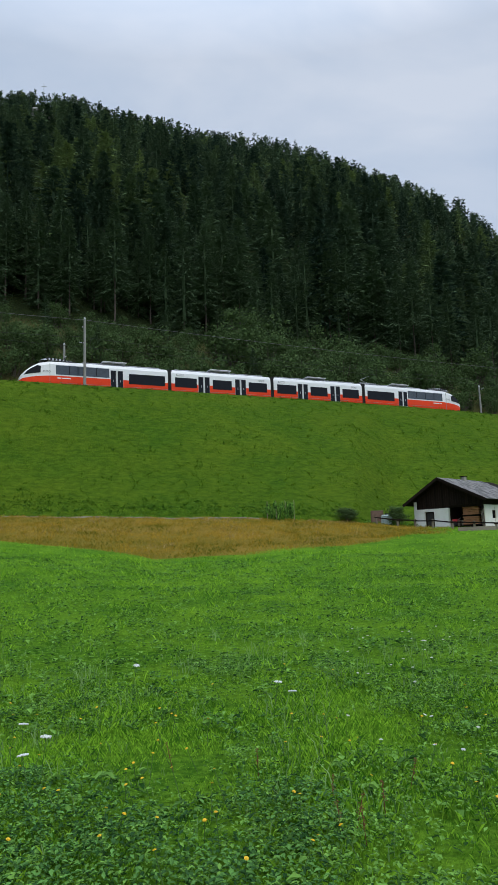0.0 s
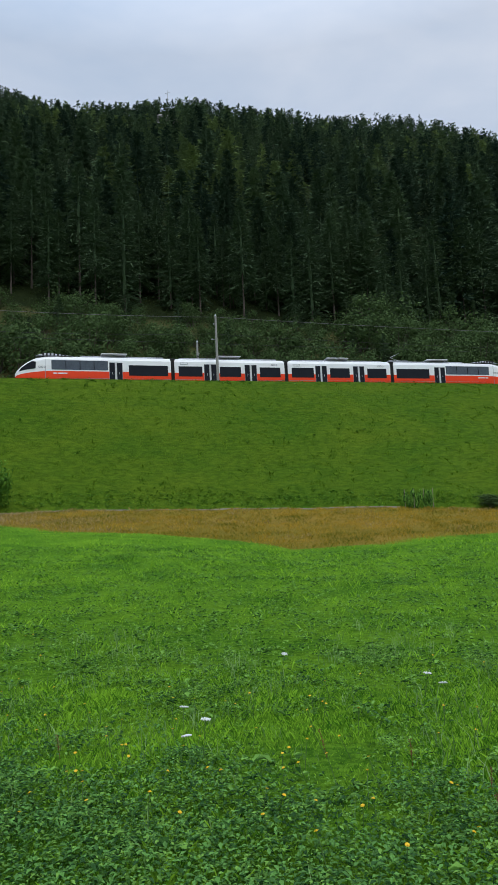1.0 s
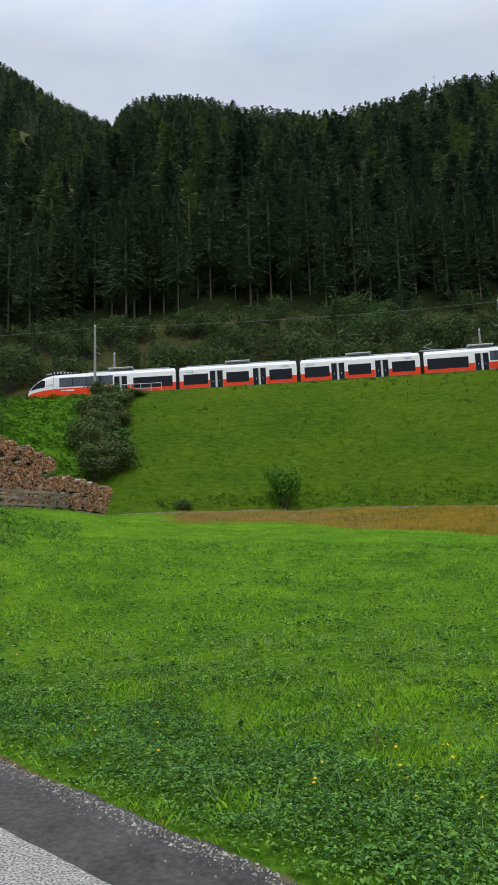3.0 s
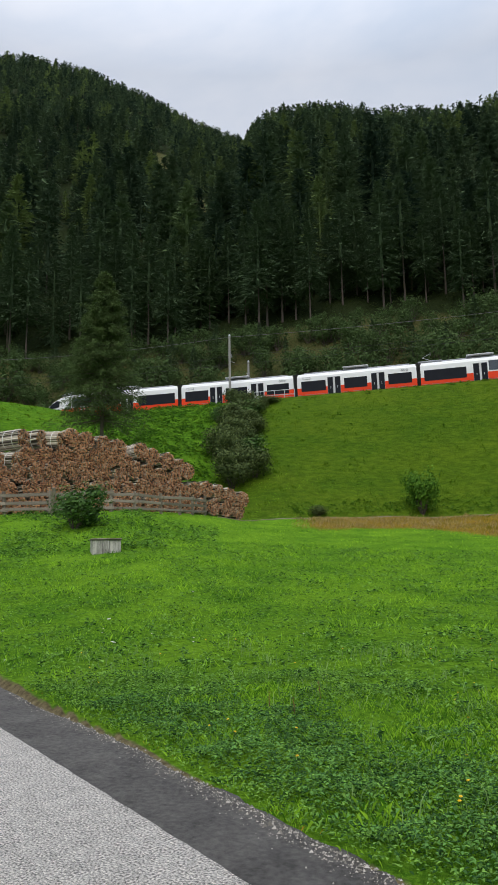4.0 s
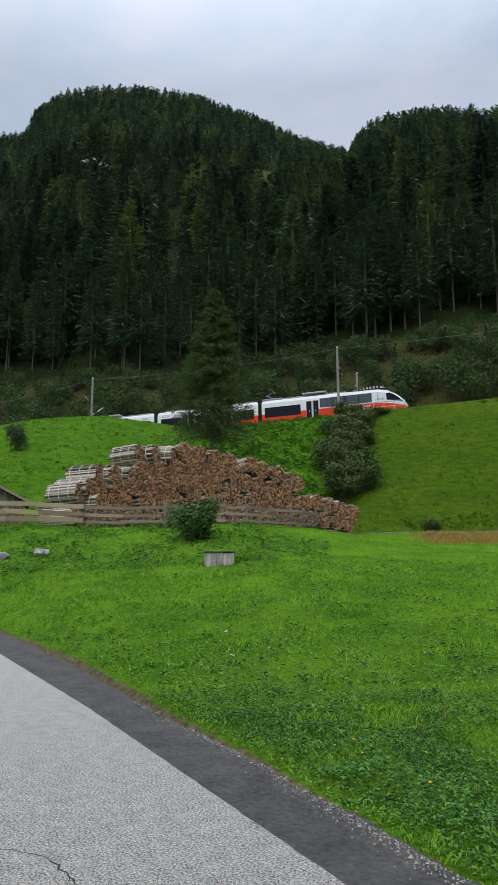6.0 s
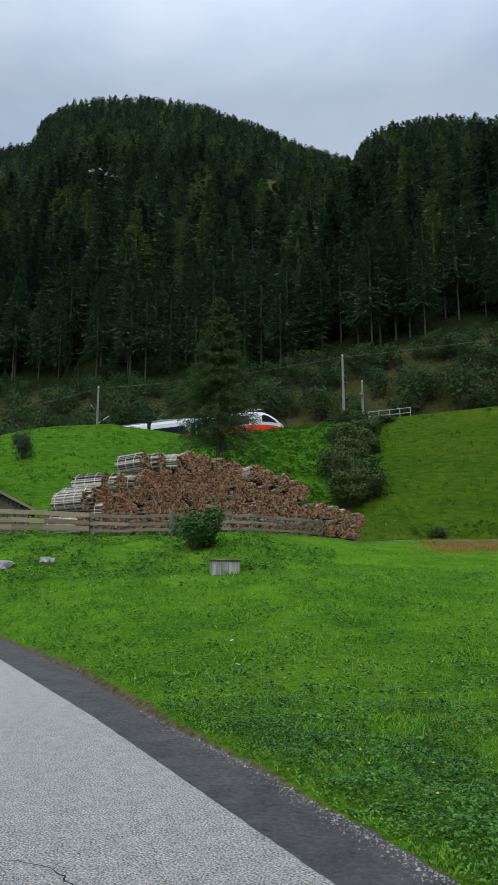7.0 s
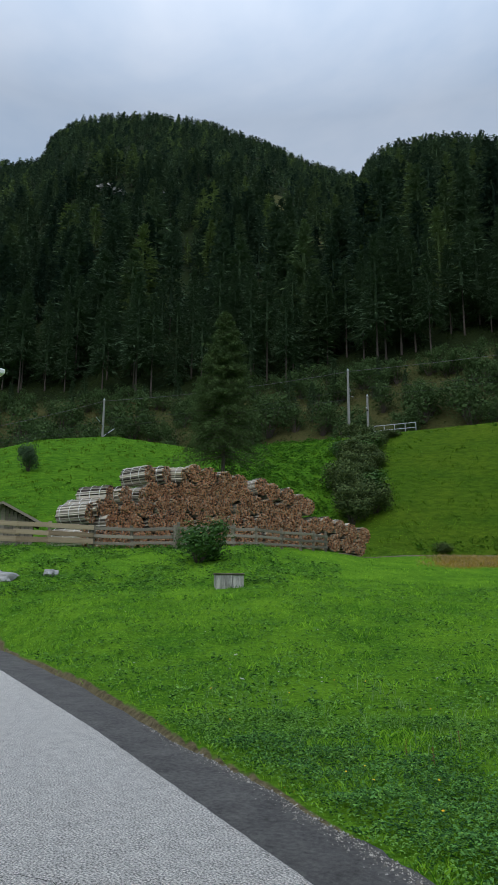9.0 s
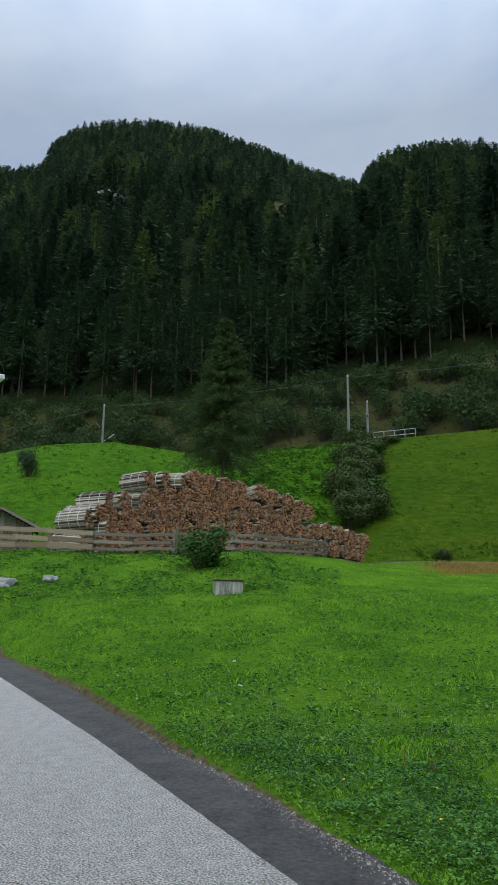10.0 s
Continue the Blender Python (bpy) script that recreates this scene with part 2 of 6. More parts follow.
TOE = "-80:3.7 -66:3.6 -53:3.9 -48:3.5 -45:3.0 -40:3.1 -30:2.9 -20:2.8 -10:2.45 0:2.1 9:1.5 12:1.05 14:0.9 20:0.6 40:0.5"
CREST_D = "-60:29 -53:28 -45:36 -40:45 -30:45 -20:42 -7:36 0:36 7:38 13.5:45 40:48"
CREST = "-70:0.4 -60:0.8 -53:0.95 -45:1.9 -40:2.4 -30:1.9 -20:1.1 -14:0.5 -7:-0.8 0:-0.7 7:-0.4 13.5:0.3 40:0.3"
BENCH = "-80:9 -48:8 -42:1 -38:0.5 9:0.5 12:11 40:12"
NEAR_D = "-73:23 -66:17 -60:16 40:16"
NEAR = "-73:0 -66:0.15 -60:0.25 -50:0.35 -20:0.3 0:0.2 20:0.1"


def road_edge(x):
    """The grass edge of the lane, as y at x."""
    return np.where(x > -13.5, 2.02 - 0.21 * x, 4.855 - 0.15 * (x + 13.5)) + 0.018 * np.sin(x * 1.7) + 0.014 * np.sin(x * 4.1 + 1) + 0.07 * np.exp(-((x + 5.5) / 2) ** 2)


def wave(x, y, size, seed):
    """Smooth uneven relief without a pattern, about -1 to 1."""
    r = np.random.RandomState(seed)
    out = np.zeros_like(x, dtype=float)
    for k in range(7):
        a, f = r.uniform(0, 2 * np.pi), r.uniform(0.6, 1.9) * 2 * np.pi / size
        out += np.sin((x * np.cos(a) + y * np.sin(a)) * f + r.uniform(0, 6.3) + 0.8 * np.sin((x * np.sin(a) - y * np.cos(a)) * f * 0.7))
    return out / 4.5


def profile(az):
    dt, zt = np.interp(az, _az, _td), np.interp(az, _az, _tz)
    T = lambda text: np.tan(np.radians(tab(az, text)))
    mound = np.clip((-55 - az) / 4, 0, 1)
    d5 = (dt - 4.2) * (1 - mound) + np.minimum(80, dt - 6) * mound
    z5 = EZ + d5 * T(BANK)
    seen = np.clip(np.minimum((az + 56) / 3, (26 - az) / 4), 0, 1)
    z5 = z5 * mound + (np.minimum(z5, zt - 0.5) * (1 - seen) + (zt - 0.74) * seen) * (1 - mound)
    d3, d4 = tab(az, CREST_D), tab(az, TOE_D)
    d4b = d4 + tab(az, BENCH)
    far = tab(az, FAR)
    d8 = dt + 28
    z8 = EZ + d8 * T(BASE)
    z9 = EZ + far * T(SKY) - np.where(far > 700, 16, 11)
    ds = [0 * az, 7 + 0 * az, tab(az, NEAR_D), d3, d4, d4b, d5, dt - 3.2, dt + 3.2, d8, far, far * 1.12, 5000 + 0 * az]
    zs = [0 * az, 0 * az, tab(az, NEAR), EZ + d3 * T(CREST), EZ + d4 * T(TOE), EZ + d4 * T(TOE) + 0.3 + 0.02 * tab(az, BENCH), z5, zt - 1.5, zt - 1.5, z8, z9, z9 - 8, z9 * 0.7]
    return ds, zs


def ground_polar(az, d):
    """Height of the ground at bearings az (degrees) and distances d, arrays of one shape."""
    ds, zs = profile(az)
    z = np.full_like(d, 0.0)
    for i in range(len(ds) - 1):
        k = np.clip((d - ds[i]) / np.maximum(ds[i + 1] - ds[i], 1e-6), 0, 1)
        if 3 <= i < 6:
            k = k * 0.75 + 0.25 * k * k * (3 - 2 * k)
        z = z + k * (zs[i + 1] - zs[i])
    x, y = EX + d * np.sin(np.radians(az)), EY + d * np.cos(np.radians(az))
    side = np.clip(np.minimum((az + 125) / 35, (85 - az) / 35), 0, 1)
    side = side * side * (3 - 2 * side)
    z = z * (0.06 + 0.94 * side)
    dt = np.interp(az, _az, _td)
    z = z + wave(x, y, 9, 1) * 0.10 * np.clip((d - 9) / 20, 0, 1) * np.clip((dt - 4 - d) / 6, 0, 1)
    z = z + wave(x, y, 70, 2) * 6 * np.clip((d - dt - 35) / 80, 0, 1) * np.clip((tab(az, FAR) - d) / 120, 0, 1)
    lane = np.clip((road_edge(x) - 0.02 - y) / 0.12, 0, 1) * (d < 70)
    return z * (1 - lane) + np.minimum(z, -0.08) * lane + 0.03 * wave(x, y, 2.5, 3) * np.clip((d - 3) / 4, 0, 1) * (1 - lane) * (d < dt - 5)


def ground(x, y):
    x, y = np.asarray(x, float), np.asarray(y, float)
    return ground_polar(np.degrees(np.arctan2(x - EX, y - EY)), np.hypot(x - EX, y - EY))


def at(az, d, up=0.0):
    """The place at a bearing and distance on the ground."""
    x, y = EX + d * math.sin(radians(az)), EY + d * math.cos(radians(az))
    return Vector((x, y, float(ground(np.array([x]), np.array([y]))[0]) + up))


# ---- mesh helpers ----
def mesh_from(name, verts, faces, mats, index=None, smooth=False):
    """A mesh from arrays: faces all of one size."""
    verts, faces = np.asarray(verts, np.float32), np.asarray(faces, np.int32)
    me = bpy.data.meshes.new(name)
    n, k = faces.shape
    me.vertices.add(len(verts))
    me.vertices.foreach_set("co", verts.ravel())
    me.loops.add(n * k)
    me.loops.foreach_set("vertex_index", faces.ravel())
    me.polygons.add(n)
    me.polygons.foreach_set("loop_start", np.arange(0, n * k, k, dtype=np.int32))
    for m in mats:
        me.materials.append(m)
    if index is not None:
        me.polygons.foreach_set("material_index", np.asarray(index, np.int32))
    me.polygons.foreach_set("use_smooth", np.full(n, smooth))
    me.update()
    me.validate()
    return me


def part(name, bm, material, parent=None, label="", m=None, smooth=False):
    me = bpy.data.meshes.new(name)
    bm.to_mesh(me)
    bm.free()
    me.materials.append(material)
    if smooth:
        me.polygons.foreach_set("use_smooth", np.full(len(me.polygons), True))
    ob = new(name, me)
    if parent:
        ob.parent = parent
    if m is not None:
        ob.matrix_basis = m
    if label:
        tagged(ob, label)
    return ob


def box(bm, x0, y0, z0, x1, y1, z1, bevel=0.0, m=None):
    made = bmesh.ops.create_cube(bm, size=1)["verts"]
    for v in made:
        v.co = ((x0 + x1) / 2 + v.co.x * (x1 - x0), (y0 + y1) / 2 + v.co.y * (y1 - y0), (z0 + z1) / 2 + v.co.z * (z1 - z0))
    if m is not None:
        bmesh.ops.transform(bm, matrix=m, verts=made)
    if bevel:
        edges = list({e for v in made for e in v.link_edges})
        bmesh.ops.bevel(bm, geom=edges, offset=bevel, segments=1, affect="EDGES")
    return bm


def rod(bm, a, b, r0, r1=None, sides=8):
    a, b = Vector(a), Vector(b)
    q = (b - a).to_track_quat("Z", "Y").to_matrix().to_4x4()
    bmesh.ops.create_cone(bm, cap_ends=True, segments=sides, radius1=r0, radius2=r0 if r1 is None else r1, depth=(b - a).length,
                          matrix=Matrix.Translation((a + b) / 2) @ q)
    return bm


def empty(name, label, category, m, group="", kind=""):
    e = new(name)
    e.empty_display_size = 0.2
    e.matrix_basis = m
    return tagged(e, label, category, group, kind)


# ---- the ground, one sheet ----
azs = np.concatenate([np.arange(-180, -100, 5.0), np.arange(-100, 45, 0.5), np.arange(45, 180.1, 5.0)])
stops, _ = profile(azs)
columns = []
for k, parts in enumerate((46, 26, 18, 16, 8, 22, 3, 6, 14, 64, 4, 8)):
    columns += [stops[k] + (stops[k + 1] - stops[k]) * j / parts for j in range(parts)]
D = np.stack(columns + [stops[-1]], 1)
A = np.repeat(azs[:, None], D.shape[1], 1)
GZ = ground_polar(A, D)
GX, GY = EX + D * np.sin(np.radians(A)), EY + D * np.cos(np.radians(A))
na, nd = A.shape
idx = np.arange(na * nd).reshape(na, nd)
quads = np.stack([idx[:-1, :-1], idx[:-1, 1:], idx[1:, 1:], idx[1:, :-1]], -1).reshape(-1, 4)
gm = bpy.data.materials.new("ground_cover")
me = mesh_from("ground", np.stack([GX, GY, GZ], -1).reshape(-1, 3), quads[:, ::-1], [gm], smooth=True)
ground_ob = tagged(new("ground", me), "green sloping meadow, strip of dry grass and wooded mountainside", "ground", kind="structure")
DT = np.interp(A, _az, _td)
d3, d4 = tab(A, CREST_D), tab(A, TOE_D)
brown = np.clip((D - d3 - 2.2 * wave(GX, GY, 14, 31)) / 3 + 0.5, 0, 1) * np.clip((d4 - D) / 1.5 + 0.5, 0, 1) * np.clip((A + 41) / 3, 0, 1) * np.clip((17 - A) / 4, 0, 1)
GEL = np.degrees(np.arctan2(GZ - EZ, D + 1e-6))
scrub = np.clip((D - DT - 3) / 2, 0, 1)
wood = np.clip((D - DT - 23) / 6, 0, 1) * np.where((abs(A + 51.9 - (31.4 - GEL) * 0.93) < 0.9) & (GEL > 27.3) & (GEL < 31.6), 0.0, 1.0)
bank = np.clip((D - d4) / 2 + 0.5, 0, 1)
lush = bank * np.clip((-46.0 - A) / 2, 0, 1)
soil = np.clip(0.7 - (GY - road_edge(GX)) / 0.08, 0, 1) * (D < 40) * np.clip((GY - road_edge(GX) + 5.4) / 0.2, 0, 1)
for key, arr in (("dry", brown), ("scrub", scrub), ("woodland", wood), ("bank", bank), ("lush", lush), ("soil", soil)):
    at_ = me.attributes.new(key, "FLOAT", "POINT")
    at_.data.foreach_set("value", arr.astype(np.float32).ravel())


def ground_material(m):
    m.use_nodes = True
    nt = m.node_tree
    b = nt.nodes["Principled BSDF"]
    b.inputs["Roughness"].default_value, b.inputs["Specular IOR Level"].default_value = 0.95, 0.03
    co = nt.nodes.new("ShaderNodeTexCoord")

    def tint(dark, light, scale, detail=6.0, lo=0.3, hi=0.7, stretch=None):
        n = node(nt, "ShaderNodeTexNoise", Scale=scale, Detail=detail, Roughness=0.68)
        src = co.outputs["Object"]
        if stretch:
            mp = nt.nodes.new("ShaderNodeMapping")
            mp.inputs["Scale"].default_value = stretch
            nt.links.new(src, mp.inputs[0])
            src = mp.outputs[0]
        nt.links.new(src, n.inputs["Vector"])
        r = nt.nodes.new("ShaderNodeValToRGB")
        r.color_ramp.elements[0].position, r.color_ramp.elements[0].color = lo, (*dark, 1)
        r.color_ramp.elements[1].position, r.color_ramp.elements[1].color = hi, (*light, 1)
        nt.links.new(n.outputs["Fac"], r.inputs[0])
        return r.outputs[0]

    def blend(fac, a, c, kind="MIX"):
        x = nt.nodes.new("ShaderNodeMix")
        x.data_type, x.blend_type = "RGBA", kind
        if isinstance(fac, float):
            x.inputs["Factor"].default_value = fac
        else:
            nt.links.new(fac, x.inputs["Factor"])
        nt.links.new(a, x.inputs["A"])
        nt.links.new(c, x.inputs["B"])
        return x.outputs["Result"]

    def zone(key, scale, amount):
        a = nt.nodes.new("ShaderNodeAttribute")
        a.attribute_name = key
        n = node(nt, "ShaderNodeTexNoise", Scale=scale, Detail=5.0, Roughness=0.7)
        nt.links.new(co.outputs["Object"], n.inputs["Vector"])
        s = node(nt, "ShaderNodeMath")
        s.operation = "MULTIPLY_ADD"
        nt.links.new(n.outputs["Fac"], s.inputs[0])
        s.inputs[1].default_value = amount
        nt.links.new(a.outputs["Fac"], s.inputs[2])
        r = nt.nodes.new("ShaderNodeMapRange")
        r.inputs["From Min"].default_value, r.inputs["From Max"].default_value = 0.5 + amount * 0.5 - 0.18, 0.5 + amount * 0.5 + 0.18
        nt.links.new(s.outputs[0], r.inputs["Value"])
        return r.outputs[0]

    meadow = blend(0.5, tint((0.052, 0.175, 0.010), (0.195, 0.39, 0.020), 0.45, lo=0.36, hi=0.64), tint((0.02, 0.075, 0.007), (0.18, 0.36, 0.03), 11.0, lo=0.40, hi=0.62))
    slope = blend(0.5, tint((0.030, 0.092, 0.006), (0.105, 0.155, 0.010), 0.09, stretch=(1, 1, 2.5)), tint((0.014, 0.050, 0.003), (0.105, 0.175, 0.012), 1.7, lo=0.36, hi=0.66, stretch=(0.75, 0.75, 2.2)))
    dry = blend(0.4, tint((0.12, 0.13, 0.012), (0.30, 0.19, 0.035), 0.13), tint((0.09, 0.075, 0.012), (0.32, 0.22, 0.045), 5.0))
    # forest floor, near-black: the shade under the canopy is put into this colour
    shaded_floor = blend(0.5, tint((0.007, 0.014, 0.005), (0.02, 0.034, 0.009), 0.12), tint((0.007, 0.011, 0.005), (0.028, 0.036, 0.012), 1.6))
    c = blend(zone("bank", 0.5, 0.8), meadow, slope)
    lush = blend(0.5, tint((0.035, 0.125, 0.008), (0.105, 0.235, 0.014), 0.3), tint((0.018, 0.075, 0.004), (0.125, 0.265, 0.016), 1.9, lo=0.38, hi=0.64, stretch=(0.8, 0.8, 2.0)))
    c = blend(zone("lush", 0.4, 0.5), c, lush)
    c = blend(zone("dry", 0.35, 1.1), c, dry)
    scrub = blend(0.5, tint((0.028, 0.040, 0.012), (0.10, 0.085, 0.035), 0.25), tint((0.02, 0.03, 0.01), (0.12, 0.12, 0.04), 3.0))
    c = blend(zone("scrub", 0.3, 0.6), c, scrub)
    c = blend(zone("woodland", 0.15, 0.5), c, shaded_floor)
    c = blend(zone("soil", 6.0, 0.7), c, tint((0.07, 0.055, 0.03), (0.27, 0.22, 0.12), 9.0))
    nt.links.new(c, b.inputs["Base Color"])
    n = node(nt, "ShaderNodeTexNoise", Scale=4.0, Detail=7.0, Roughness=0.75)
    nt.links.new(co.outputs["Object"], n.inputs["Vector"])
    bp = node(nt, "ShaderNodeBump", Strength=0.9, Distance=0.25)
    nt.links.new(n.outputs["Fac"], bp.inputs["Height"])
    nt.links.new(bp.outputs[0], b.inputs["Normal"])


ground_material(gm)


def lane():
    """The paved lane: pale asphalt with a darker strip along the grass."""
    xs = np.concatenate([np.arange(-70, -20, 1.0), np.arange(-20, 6, 0.12), np.arange(6, 60, 1.0)])
    rag = 0.006 * np.sin(xs * 9.3) + 0.006 * np.sin(xs * 17.0 + 1)
    e = road_edge(xs)
    for name, rows, mat, top, label in (("road", (np.where(xs > -9.4, 3.22 - 0.182 * (xs + 9.4), 3.22 - 0.154 * (xs + 9.4)) + rag * 0.5, e - 5.2), M["asphalt"], 0.0, "pale grey worn asphalt lane with fine cracks"),
                                        ("road_edge_strip", (e + 0.04 + rag * 2.2, e - 1.1), M["tar"], -0.008, "dark newer asphalt strip along the grass edge")):
        a, b = rows
        z = np.full_like(xs, top)
        low = np.full_like(xs, -0.2)
        v = np.concatenate([np.stack([xs, a, z], -1), np.stack([xs, b, z], -1), np.stack([xs, a, low], -1), np.stack([xs, b, low], -1)])
        n = len(xs)
        i = np.arange(n - 1)
        f = np.concatenate([np.stack([i, i + n, i + n + 1, i + 1], -1), np.stack([i + 2 * n, i, i + 1, i + 2 * n + 1], -1), np.stack([i + n, i + 3 * n, i + 3 * n + 1, i + n + 1], -1)])
        tagged(new(name, mesh_from(name, v, f, [mat])), label, "road", kind="structure")


lane()


def railway():
    s = np.arange(S_LO, S_HI, 1.0)
    P = [track(float(k)) for k in s]
    side = [(track_side(float(k), 1.0) - track(float(k))) for k in s]

    def sweep(name, shape, mat, label):
        v = np.array([[p.x + q.x * a, p.y + q.y * a, p.z + z] for p, q in zip(P, side) for a, z in shape])
        k = len(shape)
        i = (np.arange(len(P) - 1)[:, None] * k + np.arange(k - 1)[None, :]).ravel()
        tagged(new(name, mesh_from(name, v, np.stack([i, i + k, i + k + 1, i + 1], -1), [mat])), label, name.split("_")[-1], kind="structure")
    sweep("railway_ballast", ((-2.6, -1.7), (-1.7, -1.2), (1.7, -1.2), (2.6, -1.7)), M["ballast"], "grey stone ballast bed on the embankment")
    for off in (-0.75, 0.75):
        sweep("railway_rail", ((off - 0.06, -1.21), (off - 0.03, -1.04), (off + 0.03, -1.04), (off + 0.06, -1.21)), M["rail"], "rusty steel rail on the ballast")


railway()
# ---- the train: four cars, each a thing, on a curved track ----
END, MID, HALF = 18.6, 14.835, 1.44
NOSE_X = (0.0, 0.25, 0.7, 1.4, 2.3, 3.4, 4.6)
NOSE_TOP = (1.25, 1.62, 2.10, 2.66, 3.14, 3.38, 3.42)
NOSE_W = (0.62, 0.90, 1.12, 1.28, 1.38, 1.43, 1.44)
NOSE_RED = (0.85, 0.98, 1.10, 1.22, 1.34, 1.43, 1.47)


def car_shape(x, head):
    """Half width, roof top and red line at x metres behind the car's front."""
    if not head:
        return HALF, 3.42, 1.47
    return tuple(float(np.interp(x, NOSE_X, t)) for t in (NOSE_W, NOSE_TOP, NOSE_RED))


def ring(x, head, zone):
    w, top, red = car_shape(x, head)
    sh = min(3.05, red + (top - red) * 0.72)
    if zone == "white":
        half = [(w, red), (w * 1.005, (red + sh) / 2), (w * 0.985, sh), (w * 0.90, sh + (top - sh) * 0.55), (w * 0.62, sh + (top - sh) * 0.88), (0, top)]
        return [(x, -y, z) for y, z in half] + [(x, y, z) for y, z in reversed(half[:-1])]
    half = [(w * 0.86, 0.12), (w * 0.97, 0.28), (w, 0.7), (w * 1.002, red)]
    return [(x, -y, z) for y, z in half], [(x, y, z) for y, z in half]


def loft(bm, rings, close=False):
    vs = [[bm.verts.new(p) for p in r] for r in rings]
    for a, b in zip(vs, vs[1:]):
        for i in range(len(a) - 1):
            bm.faces.new((a[i], b[i], b[i + 1], a[i + 1]))
    for end in (vs[0], vs[-1]):
        if close and len(end) > 2:
            bm.faces.new(end)
    return bm


def panel(bm, pts, side, thick=0.03, head=False):
    """A thin panel on a car's side; pts in x, z."""
    outer = [bm.verts.new((x, side * (car_shape(x, head)[0] * 1.004 + thick), z)) for x, z in pts]
    inner = [bm.verts.new((x, side * (car_shape(x, head)[0] * 1.004 - 0.02), z)) for x, z in pts]
    bm.faces.new(outer)
    n = len(pts)
    for i in range(n):
        bm.faces.new((outer[i], inner[i], inner[(i + 1) % n], outer[(i + 1) % n]))
    bmesh.ops.recalc_face_normals(bm, faces=bm.faces[:])
    return bm


def rect(x0, z0, x1, z1):
    return [(x0, z0), (x1, z0), (x1, z1), (x0, z1)]


